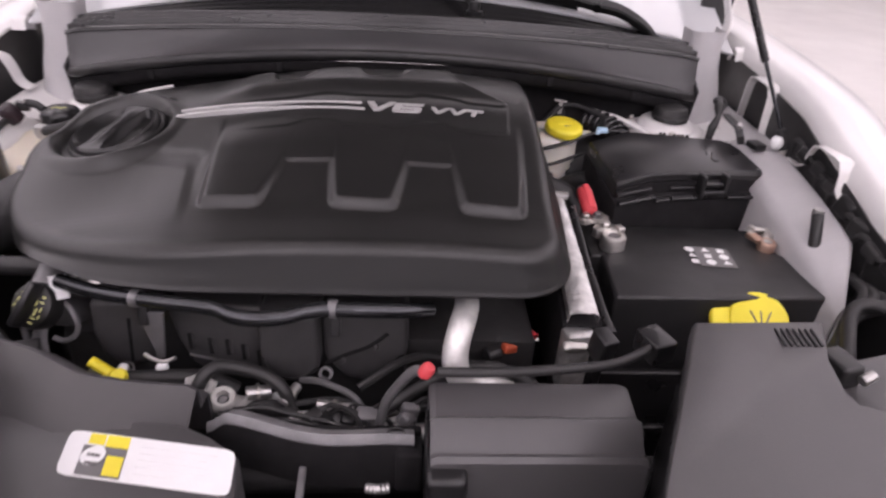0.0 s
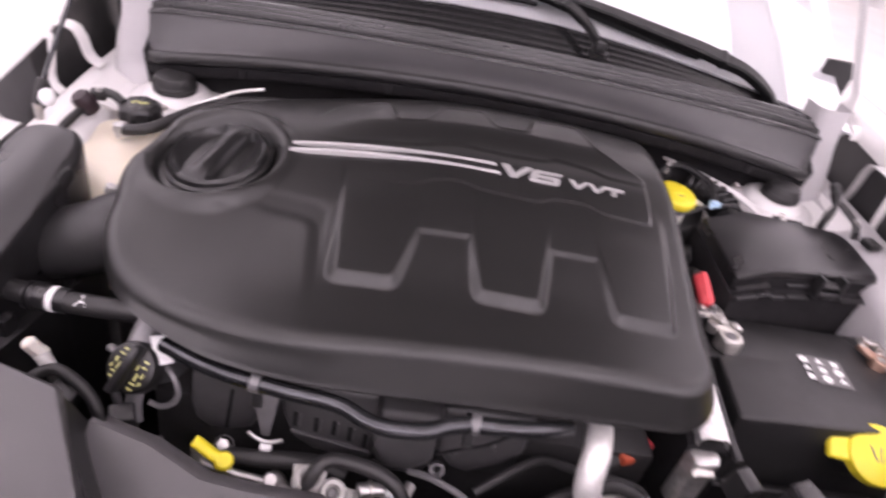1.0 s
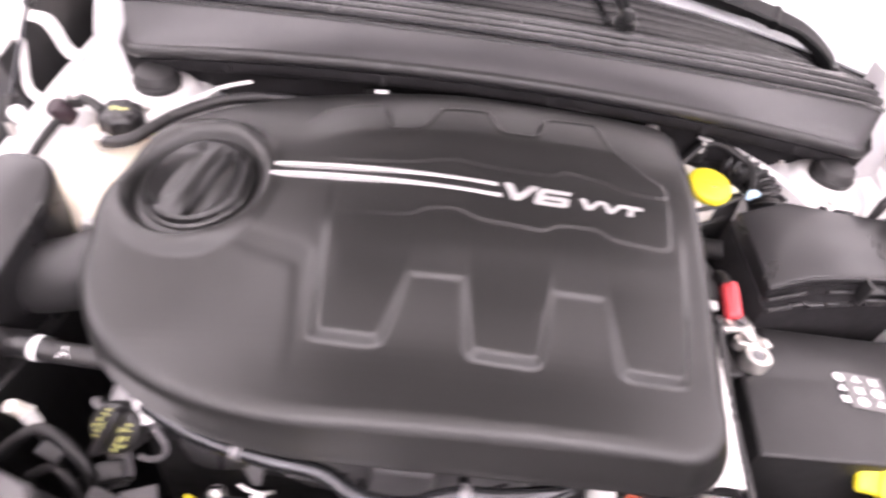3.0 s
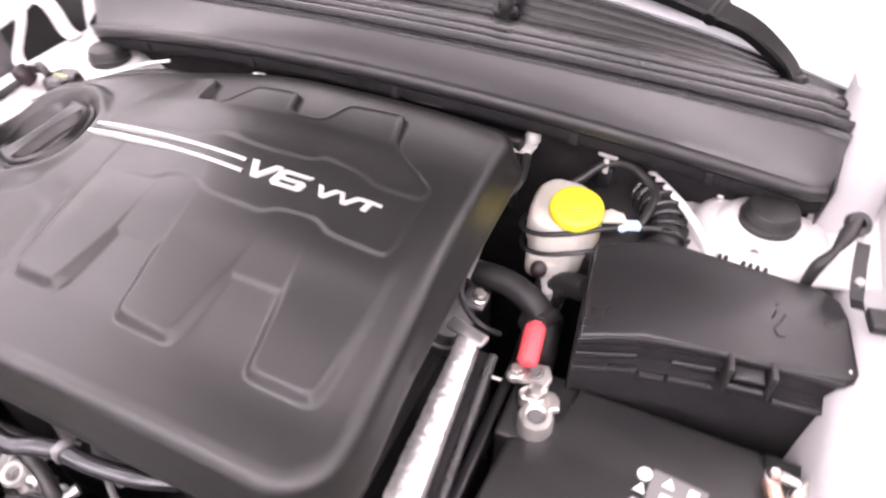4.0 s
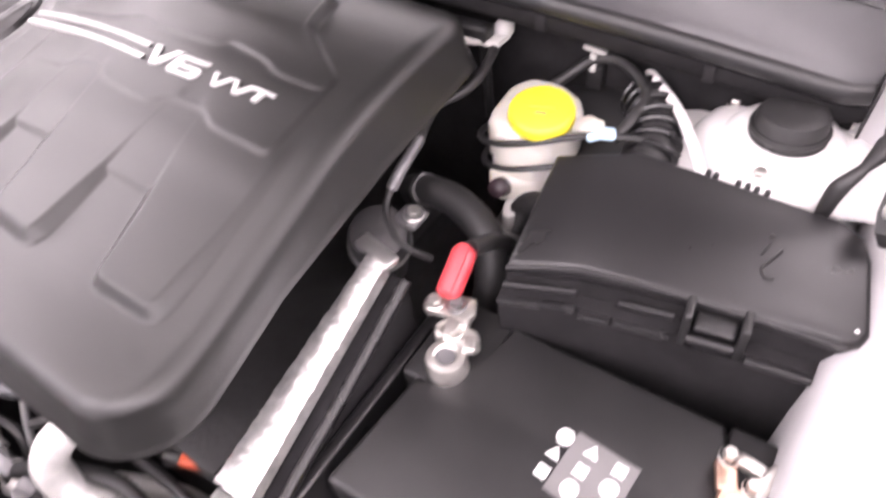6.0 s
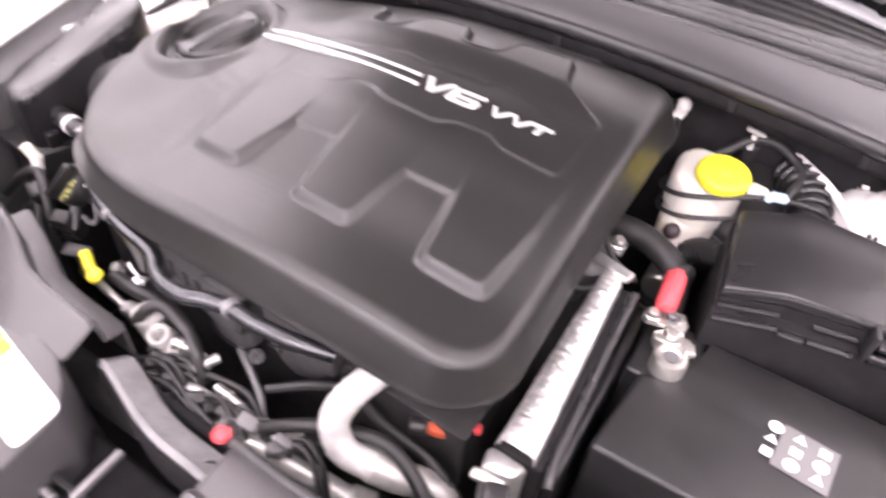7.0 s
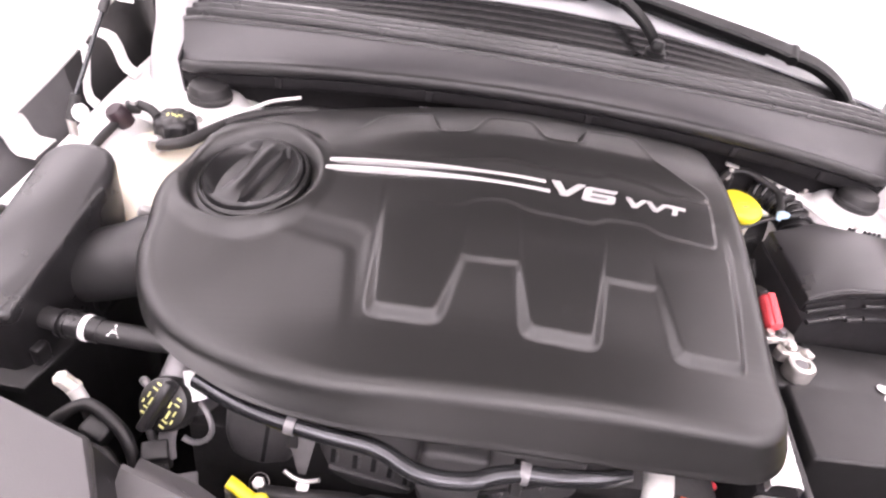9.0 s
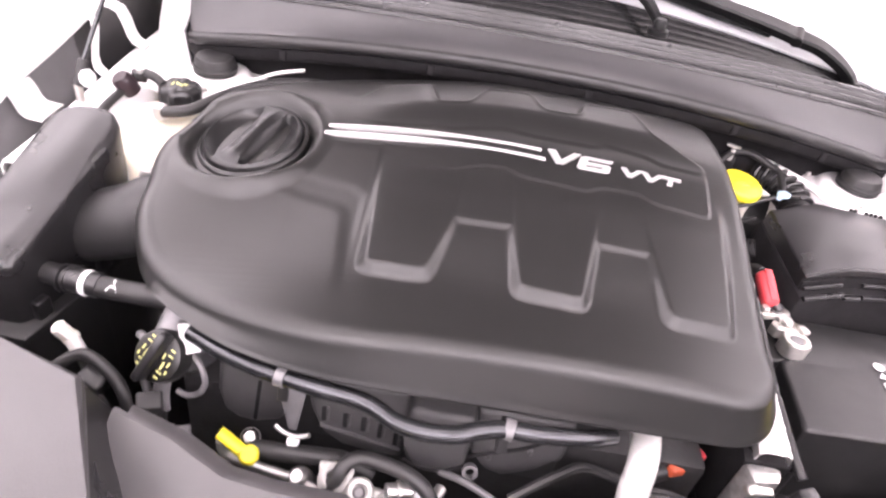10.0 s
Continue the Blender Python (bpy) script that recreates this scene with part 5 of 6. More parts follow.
m = Matrix.Translation((-0.42, 0.453, 0.826)) @ axis.to_track_quat("Z", "Y").to_matrix().to_4x4()
part("neck", lathe([(0.02, 0.03), (0.022, 0.0), (0.022, -0.08)], m, 28), GREYMET, oil)
part("neck_bracket", tube([(-0.425, 0.42, 0.83), (-0.428, 0.41, 0.81), (-0.425, 0.4, 0.79)], 0.011, 10, flat=0.5), GREYMET, oil)
part("filler_tube", tube([(-0.425, 0.475, 0.875), (-0.43, 0.455, 0.86), (-0.433, 0.44, 0.845)], 0.017, 14), GREYMET, oil, "grey metal filler tube")
oc = part("cap", lathe([(0, 0.048), (0.024, 0.048), (0.0285, 0.046), (0.0305, 0.04), (0.03, 0.025), (0.025, 0.022)], m, 40), COVER, oil)
bm = box((0, 0, 0.055), (0.06, 0.011, 0.018), 0.0035)
part("grip", place(bm, m @ pose(0, 0, 0, 0, 0, 78)), SATIN, oc)
for sx in (-1, 1):
    for dx, dy, w, h in ((0.0, -0.004, 0.003, 0.012), (0.006, 0.001, 0.0025, 0.008), (-0.004, 0.006, 0.0025, 0.009), (0.003, 0.01, 0.008, 0.002), (0.001, -0.012, 0.009, 0.0022), (0.008, -0.008, 0.0025, 0.006), (0.002, 0.0165, 0.007, 0.0025), (0.001, -0.0185, 0.008, 0.0025)):
        bm = box((dy, sx * (0.0125 + dx), 0.0486), (h * 0.75, w * 0.8, 0.0008), 0)
        part("symbol", place(bm, m @ pose(0, 0, 0, 0, 0, 78)), YELLOW_PALE, oc, smooth=False)
part("hose_clip", tube([(-0.405, 0.44, 0.848), (-0.392, 0.43, 0.848), (-0.383, 0.422, 0.838), (-0.38, 0.417, 0.824), (-0.386, 0.413, 0.812), (-0.4, 0.412, 0.806), (-0.412, 0.414, 0.81)], 0.0036, 8), GREYMET, oil)
part("paper_tag", box((-0.403, 0.44, 0.87), (0.02, 0.034, 0.001), 0, (35, 8, 32)), WHITE, oil, "small white paper tag")

dip = thing("dipstick", "yellow oil dipstick handle", "dipstick")
part("handle", tube([(-0.348, 0.369, 0.81), (-0.341, 0.367, 0.807), (-0.33, 0.362, 0.803), (-0.32, 0.358, 0.8)], 0.0075, 12, flat=0.75), YELLOW, dip)
part("loop", lathe([(0, 0.006), (0.0085, 0.0055), (0.011, 0.0025), (0.011, -0.0025), (0.0085, -0.0055), (0, -0.006)], Matrix.Translation((-0.312, 0.356, 0.797)) @ pose(0, 0, 0, 20, 8, 0), 24), YELLOW, dip)
part("stick_tube", tube([(-0.345, 0.366, 0.8), (-0.34, 0.362, 0.784), (-0.31, 0.36, 0.772), (-0.26, 0.357, 0.762), (-0.215, 0.348, 0.752), (-0.15, 0.335, 0.745), (-0.12, 0.335, 0.7)], 0.006, 12), ALU, dip, "bare metal dipstick tube")

fitting = thing("refrigerant_fitting", "pale hexagonal service fitting on a black pipe", "pipe fitting")
part("hex_cap", lathe([(0, 0.022), (0.006, 0.022), (0.0085, 0.02), (0.0085, 0.002), (0.0095, 0.0), (0.0095, -0.006), (0.007, -0.008)], Matrix.Translation((-0.535, 0.433, 0.848)) @ pose(0, 0, 0, 10, -25, 0), 6), MILKY, fitting, "dull white hexagonal cap", smooth=False)
part("collar", rod((-0.533, 0.432, 0.847), (-0.523, 0.426, 0.833), 0.0085, 14), PALE, fitting, "dull brass collar")
part("stem", rod((-0.524, 0.427, 0.836), (-0.514, 0.42, 0.8), 0.006), ALU, fitting)
part("side_plug", box((-0.5, 0.405, 0.815), (0.03, 0.022, 0.026), 0.004, (15, 10, -20)), BLACK, fitting)
part("lower_pipe", tube([(-0.53, 0.39, 0.78), (-0.5, 0.395, 0.8), (-0.475, 0.38, 0.79), (-0.462, 0.365, 0.74)], 0.006, 10), RUBBER, fitting)
part("pipe", tube([(-0.575, 0.39, 0.79), (-0.541, 0.408, 0.826), (-0.519, 0.419, 0.838), (-0.499, 0.415, 0.838), (-0.472, 0.401, 0.828), (-0.458, 0.389, 0.808), (-0.452, 0.378, 0.76), (-0.452, 0.37, 0.66)], 0.007), RUBBER, fitting)
hose("small_hose", "thin grey hose beside the oil filler", [(-0.47, 0.46, 0.84), (-0.462, 0.45, 0.85), (-0.455, 0.445, 0.84), (-0.46, 0.435, 0.81), (-0.45, 0.42, 0.78)], 0.005, GREYMET)
con = thing("sensor_connector", "black ribbed electrical connector below the oil cap", "connector")
part("plug", box((-0.437, 0.4, 0.79), (0.028, 0.022, 0.05), 0.003, (20, 0, 20)), BLACK, con)
for k in range(4):
    part("ridge", box((-0.437, 0.3885, 0.776 + 0.007 * k), (0.03, 0.004, 0.0025), 0.0008, (20, 0, 20)), SATIN, con)
part("bracket", box((-0.41, 0.385, 0.765), (0.04, 0.02, 0.006), 0.002, (20, 0, 20)), GREYMET, con)

# shiny black pipe along the front edge of the cover
pipe = thing("fuel_rail_pipe", "shiny black pipe with clips along the engine front", "pipe")
PP = [(-0.4, 0.44, 0.88), (-0.356, 0.417, 0.884), (-0.319, 0.403, 0.887), (-0.286, 0.394, 0.889), (-0.249, 0.387, 0.889), (-0.213, 0.383, 0.888), (-0.188, 0.376, 0.888), (-0.163, 0.361, 0.889), (-0.134, 0.352, 0.893), (-0.101, 0.351, 0.898), (-0.079, 0.359, 0.9), (-0.05, 0.367, 0.898), (-0.014, 0.369, 0.896), (0.037, 0.38, 0.888), (0.07, 0.396, 0.878)]
part("pipe_run", tube(PP, 0.0095, 20), TUBE, pipe)
for x, y, z in ((-0.287, 0.3943, 0.889), (-0.048, 0.3675, 0.898)):
    part("clip", tube([(x - 0.005, y + 0.001, z), (x + 0.005, y - 0.001, z)], 0.0112, 20), GREYMET, pipe)
    part("clip_foot", box((x, y + 0.012, z - 0.026), (0.012, 0.012, 0.04), 0.002, (-20, 0, 0)), BLACK, pipe)

engine = thing("engine_block", "dark engine block with a ribbed plastic valve cover", "engine")
part("block", prism([(-0.42, 0.44), (0.22, 0.43), (0.22, 0.88), (-0.42, 0.88)], 0.4, 0.8, 0.01), DARK, engine)
vc = part("valve_cover", prism([(-0.345, 0.44), (0.04, 0.42), (0.04, 0.5), (-0.345, 0.5)], 0.74, 0.85, 0.008), BLACK, engine)


def upright_plate(poly, y0, y1, bevel=0.006):
    """A plate with an (x, z) outline, its face towards the front."""
    bm = prism([(x, -z) for x, z in poly], y0, y1, bevel, seg=3)
    return place(bm, Matrix(((1, 0, 0, 0), (0, 0, -1, 0), (0, -1, 0, 0), (0, 0, 0, 1))))


part("front_plate", upright_plate([(-0.368, 0.855), (-0.373, 0.8), (-0.367, 0.766), (-0.35, 0.751), (-0.328, 0.748), (-0.297, 0.76), (-0.285, 0.808), (-0.283, 0.855)], -0.47, -0.43, 0.008), ENGINE, vc)
part("plate_groove", upright_plate([(-0.3235, 0.83), (-0.319, 0.83), (-0.327, 0.757), (-0.3315, 0.757)], -0.432, -0.4292, 0.0), MATT_BLACK, vc)
part("ribbed_plate", upright_plate([(-0.27, 0.855), (-0.147, 0.855), (-0.142, 0.76), (-0.146, 0.732), (-0.178, 0.729), (-0.222, 0.738), (-0.247, 0.758), (-0.262, 0.8)], -0.47, -0.425, 0.008), ENGINE, vc)
for x, z in ((-0.2455, 0.797), (-0.22, 0.79), (-0.198, 0.788), (-0.178, 0.78), (-0.158, 0.77)):
    part("slot", box((x, 0.4255, z), (0.006, 0.003, 0.027), 0.001), MATT_BLACK, vc)
    part("slot_lip", box((x + 0.0045, 0.424, z + 0.002), (0.003, 0.004, 0.022), 0.001), ENGINE, vc)
part("lower_lip", upright_plate([(-0.25, 0.778), (-0.15, 0.752), (-0.15, 0.747), (-0.25, 0.772)], -0.43, -0.421, 0.002), ENGINE, vc)
part("boss", upright_plate([(-0.15, 0.86), (-0.149, 0.8), (-0.145, 0.768), (-0.13, 0.753), (-0.098, 0.752), (-0.073, 0.772), (-0.072, 0.86)], -0.47, -0.4, 0.009), ENGINE, vc)
part("boss_seam", tube([(-0.146, 0.3995, 0.77), (-0.128, 0.399, 0.759), (-0.098, 0.399, 0.758), (-0.076, 0.3995, 0.775)], 0.0018, 6), MATT_BLACK, vc)
part("end_plate", upright_plate([(-0.073, 0.855), (-0.07, 0.776), (-0.045, 0.741), (-0.021, 0.734), (0.013, 0.754), (0.043, 0.785), (0.042, 0.855)], -0.47, -0.42, 0.008), ENGINE, vc)
part("slit", tube([(-0.068, 0.4195, 0.767), (-0.045, 0.4195, 0.781), (-0.01, 0.4195, 0.798), (0.015, 0.4195, 0.82)], 0.003, 6), MATT_BLACK, vc)
for x, z in ((-0.045, 0.775), (0.0, 0.797)):
    part("lug", box((x, 0.418, z), (0.006, 0.006, 0.01), 0.002), ENGINE, vc)
part("lower_case", upright_plate([(-0.33, 0.778), (0.03, 0.79), (0.04, 0.68), (-0.33, 0.68)], -0.48, -0.45), DARK, vc)
part("ring_clip", lathe([(0.006, 0.004), (0.0095, 0.004), (0.0095, -0.004), (0.006, -0.004)], Matrix.Translation((-0.066, 0.398, 0.768)) @ pose(0, 0, 0, 60, 0, 0), 16), GREYMET, vc)
spk = thing("bracket_clip", "small pale metal clip with two prongs", "clip")
part("strap", upright_plate([(-0.293, 0.862), (-0.262, 0.862), (-0.272, 0.79), (-0.281, 0.79)], -0.404, -0.4, 0.001), GREYMET, spk)
part("prong", tube([(-0.295, 0.396, 0.8), (-0.285, 0.393, 0.794), (-0.27, 0.392, 0.79), (-0.255, 0.392, 0.797)], 0.0028, 8), ALU, spk)
part("plug", box((-0.273, 0.39, 0.783), (0.014, 0.012, 0.012), 0.003), WHITE, spk)
bolt = thing("flange_bolt", "bare metal flange bolt on the engine", "bolt")
bolt_head((-0.322, 0.392, 0.775), (0, -0.5, 0.8), 0.008, 0.009, ALU, bolt)

hose("heater_hose", "black hose across the engine front", [(-0.32, 0.382, 0.77), (-0.279, 0.381, 0.773), (-0.244, 0.383, 0.773), (-0.212, 0.386, 0.768), (-0.18, 0.385, 0.75)], 0.0105)
hose("curved_hose", "curved black hose over the pale connectors", [(-0.222, 0.345, 0.775), (-0.215, 0.35, 0.79), (-0.208, 0.361, 0.8), (-0.195, 0.369, 0.804), (-0.167, 0.367, 0.804), (-0.134, 0.36, 0.798), (-0.112, 0.349, 0.785), (-0.1, 0.34, 0.75)], 0.0085)
conns = thing("pale_connector", "row of pale round connector ends", "connector")
ca = Matrix.Translation((-0.186, 0.354, 0.757)) @ pose(0, 0, 0, 20, 10, -3)
part("block", place(box((0, 0, -0.004), (0.085, 0.026, 0.022), 0.009, seg=3), ca), PALE, conns, "matt white connector block")
for k, x in enumerate((-0.036, -0.004, 0.03)):
    part("connector_end", lathe([(0.008, -0.002), (0.009, 0.014), (0.0135, 0.016), (0.0165, 0.012), (0.017, -0.012), (0.012, -0.016)], ca @ Matrix.Translation((x, 0.006 - 0.006 * k, 0.01 - 0.008 * k)), 24), PALE, conns)
    part("socket", lathe([(0, 0.008), (0.005, 0.0075), (0.0082, 0.004), (0.0082, -0.004)], ca @ Matrix.Translation((x, 0.006 - 0.006 * k, 0.01 - 0.008 * k)), 16), (PALE, GREYMET, ALU)[k], conns)
part("lead", tube([(-0.235, 0.366, 0.778), (-0.22, 0.366, 0.78), (-0.2, 0.364, 0.774)], 0.008, 12), PALE, conns)
part("side_hook", tube([(-0.13, 0.362, 0.757), (-0.118, 0.36, 0.765), (-0.112, 0.356, 0.758), (-0.118, 0.352, 0.745)], 0.006, 10), WHITE, conns)
rnd = thing("round_fitting", "round bare metal fitting beside the connectors", "fitting")
part("head", lathe([(0, 0.014), (0.007, 0.014), (0.011, 0.01), (0.012, 0.0), (0.012, -0.05)], Matrix.Translation((-0.258, 0.361, 0.76)) @ pose(0, 0, 0, 25, -8, 0), 22), ALU, rnd)
part("collar", lathe([(0.012, -0.004), (0.0145, -0.006), (0.0145, -0.012), (0.012, -0.014)], Matrix.Translation((-0.258, 0.361, 0.76)) @ pose(0, 0, 0, 25, -8, 0), 22), ZINC, rnd)

# bare metal ends and thin wires in the tangle
for p0, p1, r in (((-0.112, 0.338, 0.772), (-0.098, 0.368, 0.774), 0.007), ((-0.07, 0.338, 0.772), (-0.024, 0.336, 0.768), 0.006), ((-0.16, 0.352, 0.775), (-0.13, 0.36, 0.772), 0.009)):
    end = thing("pipe_end", "short bare metal pipe end in the cable tangle", "pipe", "pipe ends in the cable tangle")
    part("pin", rod(p0, p1, r, 14), ALU, end)
    part("collar", rod(Vector(p0).lerp(Vector(p1), 0.4), Vector(p0).lerp(Vector(p1), 0.55), r * 1.3, 14), ZINC, end)
for k, pts in enumerate(([(-0.18, 0.308, 0.775), (-0.14, 0.318, 0.785), (-0.1, 0.31, 0.785), (-0.05, 0.3, 0.78), (0.0, 0.3, 0.76)], [(-0.19, 0.335, 0.757), (-0.15, 0.33, 0.765), (-0.1, 0.345, 0.764), (-0.04, 0.355, 0.76), (0.0, 0.34, 0.74)],
                         [(-0.1, 0.4, 0.755), (-0.07, 0.385, 0.765), (-0.03, 0.365, 0.762), (-0.01, 0.35, 0.745)], [(-0.02, 0.37, 0.77), (0.03, 0.395, 0.79), (0.07, 0.417, 0.785), (0.126, 0.407, 0.78), (0.2, 0.405, 0.765), (0.24, 0.39, 0.72)],
                         [(-0.16, 0.3, 0.768), (-0.11, 0.303, 0.78), (-0.06, 0.297, 0.776), (-0.02, 0.285, 0.76)])):
    hose("thin_wire", "thin dark wire run in the cable tangle", pts, (0.0035, 0.005, 0.0045, 0.006, 0.003)[k], (BLACK, RUBBER, LINER, RUBBER, BLACK)[k], category="wire", seg=8)

# white refrigerant pipe
ac = thing("refrigerant_pipe", "thick bare aluminium refrigerant pipe with a bend", "pipe")
part("bend", tube([(0.122, 0.47, 0.84), (0.118, 0.43, 0.86), (0.112, 0.4, 0.863), (0.105, 0.376, 0.857), (0.1, 0.359, 0.838), (0.104, 0.352, 0.815), (0.12, 0.35, 0.795), (0.15, 0.36, 0.78)], 0.0165, 24), BRUSHED, ac, "matt white pipe bend")
part("ribbed_hose", tube([(0.145, 0.358, 0.782), (0.17, 0.37, 0.768), (0.195, 0.385, 0.755), (0.22, 0.395, 0.73), (0.23, 0.4, 0.68)], 0.0175, 18, rib=0.06, pitch=0.012), PIPE, ac)
part("branch", tube([(-0.01, 0.325, 0.745), (0.05, 0.352, 0.742), (0.1, 0.382, 0.735), (0.15, 0.405, 0.72), (0.18, 0.415, 0.68)], 0.0115, 16), PIPE, ac)
part("branch", tube([(-0.02, 0.315, 0.74), (0.04, 0.325, 0.735), (0.09, 0.334, 0.725), (0.13, 0.34, 0.715)], 0.0135, 16), PIPE, ac)
part("joint", box((0.14, 0.344, 0.712), (0.032, 0.03, 0.03), 0.004, (0, 20, 25)), PIPE, ac)
part("joint_cap", box((0.165, 0.354, 0.71), (0.02, 0.024, 0.022), 0.004, (0, 20, 25)), BLACK, ac)
part("sleeve", tube([(0.05, 0.352, 0.742), (0.072, 0.366, 0.739)], 0.0138, 16), BLACK, ac)
part("elbow", tube([(-0.12, 0.318, 0.75), (-0.09, 0.32, 0.765), (-0.06, 0.322, 0.765), (-0.04, 0.322, 0.755), (-0.02, 0.322, 0.742)], 0.009, 12), PIPE, ac)
plug = thing("red_plug", "small red round plug on a silver pipe", "plug")
part("head", lathe([(0, 0.012), (0.008, 0.011), (0.0105, 0.006), (0.0105, -0.006), (0.007, -0.01), (0, -0.011)], Matrix.Translation((0.06, 0.256, 0.903)) @ pose(0, 0, 0, 0, 30, 0) @ Matrix.Scale(0.75, 4), 18), RED, plug)
part("tail", tube([(0.056, 0.258, 0.901), (0.045, 0.27, 0.888), (0.02, 0.29, 0.83), (0.01, 0.3, 0.78)], 0.006, 10), GREYMET, plug)
hose("corrugated_hose", "corrugated black loom under the engine cover", [(0.01, 0.33, 0.765), (0.05, 0.345, 0.79), (0.09, 0.362, 0.8), (0.15, 0.38, 0.8), (0.2, 0.37, 0.78), (0.25, 0.345, 0.75), (0.3, 0.33, 0.76)], 0.0075, rib=0.13, pitch=0.006)
org = thing("orange_cap", "orange red plastic connector under the cover corner", "connector")
part("body", box((0.192, 0.443, 0.785), (0.05, 0.024, 0.014), 0.004, (0, 12, 25)), ORANGE, org)
part("tongue", box((0.214, 0.456, 0.792), (0.02, 0.014, 0.01), 0.003, (0, 12, 25)), RED, org)
part("collar", rod((0.17, 0.433, 0.782), (0.15, 0.425, 0.78), 0.011), BLACK, org)
hose("black_harness", "black wiring harness across the radiator support", [(0.072, 0.258, 0.9), (0.14, 0.256, 0.903), (0.2, 0.26, 0.904), (0.265, 0.275, 0.9), (0.305, 0.3, 0.895), (0.325, 0.32, 0.89)], 0.0055)
con2 = thing("relay_connector", "two grey harness connectors beside the battery", "connector")
part("half", box((0.33, 0.325, 0.886), (0.03, 0.04, 0.03), 0.003, (0, 0, 20)), SATIN, con2)
part("half", box((0.285, 0.365, 0.85), (0.022, 0.03, 0.04), 0.003, (10, 0, 20)), SATIN, con2)

# washer filler
washer = thing("washer_filler", "yellow washer filler cap with a line symbol", "filler cap")
m = Matrix.Translation((0.545, 0.468, 0.815)) @ pose(0, 0, 0, 35, 0, -8)
part("neck", lathe([(0.026, 0.0), (0.028, -0.02), (0.026, -0.15)], m, 28), BLACK, washer)
wc = part("cap", lathe([(0, 0.014), (0.034, 0.013), (0.041, 0.01), (0.043, 0.004), (0.042, -0.006), (0.036, -0.01)], m, 40), YELLOW, washer)
part("tab", place(box((-0.05, 0.0, 0), (0.035, 0.034, 0.014), 0.005), m), YELLOW, wc)
for k in range(3):
    part("symbol", place(box((-0.01 + 0.01 * k, 0, 0.0142), (0.0018, 0.022, 0.0008), 0, (0, 0, 25 - 25 * k)), m), GREYP, wc)

# ---- radiator support ----
support = thing("radiator_support", "dark plastic radiator support panel with steps", "radiator panel")
rows = []
for x, y, z in ((-0.43, 0.338, 0.884), (-0.37, 0.322, 0.878), (-0.315, 0.3, 0.864), (-0.27, 0.297, 0.857), (-0.225, 0.298, 0.851), (-0.2, 0.298, 0.849), (-0.19, 0.294, 0.846)):
    y -= 0.007
    rows.append([(x, y + 0.03, z - 0.1), (x, y + 0.029, z - 0.036), (x, y + 0.026, z - 0.033), (x, y + 0.005, z - 0.03), (x, y + 0.003, z - 0.008), (x, y, z - 0.001), (x, y - 0.006, z + 0.001), (x, y - 0.04, z - 0.014), (x, y - 0.07, 0.838), (x, y - 0.09, 0.834)])
part("left_shelf", sheet(rows, 0.004), DUCT, support)
part("label_shelf", prism([(-0.46, 0.28), (-0.195, 0.243), (-0.16, 0.226), (-0.125, 0.2), (-0.112, 0.12), (-0.12, 0.0), (-0.46, 0.0)], 0.66, 0.84, 0.008), DUCT, support)
part("drain_slot", box((-0.395, 0.235, 0.842), (0.014, 0.06, 0.006), 0.003, (0, 0, 12)), GREYMET, support)
rows = []
for x in (0.064, 0.07, 0.17, 0.268, 0.278):
    e = 0.004 if x in (0.064, 0.278) else 0.0
    rows.append([(x, 0.264, 0.78), (x, 0.264, 0.876 - e), (x, 0.261, 0.883 - e), (x, 0.256, 0.885 - e), (x, 0.214, 0.879 - e), (x, 0.211, 0.884 - e), (x, 0.207, 0.887 - e), (x, 0.202, 0.885 - e), (x, 0.18, 0.864 - e), (x, 0.177, 0.869 - e), (x, 0.173, 0.8705 - e), (x, 0.168, 0.866 - e), (x, 0.16, 0.8), (x, 0.1, 0.78)])
part("right_shelf", sheet(rows, 0.004), DUCT, support, angle=30)
for x in (0.063, 0.279):
    part("shelf_end", prism([(x - 0.002, 0.245), (x + 0.002, 0.245), (x + 0.002, 0.165), (x - 0.002, 0.165)], 0.76, 0.86, 0.001), SATIN, support)
part("right_front", prism([(0.055, 0.165), (0.275, 0.168), (0.25, 0.0), (0.05, 0.0)], 0.7, 0.82, 0.006), SATIN, support)
part("stop_pad", box((0.08, 0.165, 0.84), (0.04, 0.03, 0.04), 0.006), SATIN, support)

wlabel = thing("information_label", "white service label with yellow fields", "label")
corners = [(-0.301, 0.231), (-0.129, 0.2045), (-0.123, 0.15), (-0.293, 0.176)]
def quad(u0, u1, v0, v1, z):
    def at(u, v):
        (ax, ay), (bx, by), (cx, cy), (dx, dy) = corners
        tx, ty = ax + (bx - ax) * u, ay + (by - ay) * u
        qx, qy = dx + (cx - dx) * u, dy + (cy - dy) * u
        return (tx + (qx - tx) * v, ty + (qy - ty) * v)
    return prism([at(u0, v0), at(u1, v0), at(u1, v1), at(u0, v1)], z, z + 0.0006, 0)
part("paper", prism(rounded(corners), 0.8405, 0.8411, 0), WHITE, wlabel, smooth=False)
part("yellow_field", quad(0.13, 0.225, 0.03, 0.27, 0.8412), YELLOW, wlabel, smooth=False)
part("yellow_field", quad(0.235, 0.37, 0.03, 0.3, 0.8412), YELLOW, wlabel, smooth=False)
part("yellow_field", quad(0.265, 0.365, 0.5, 0.92, 0.8418), YELLOW, wlabel, smooth=False)
part("grey_field", quad(0.11, 0.37, 0.31, 0.96, 0.8412), GREYP, wlabel, smooth=False)
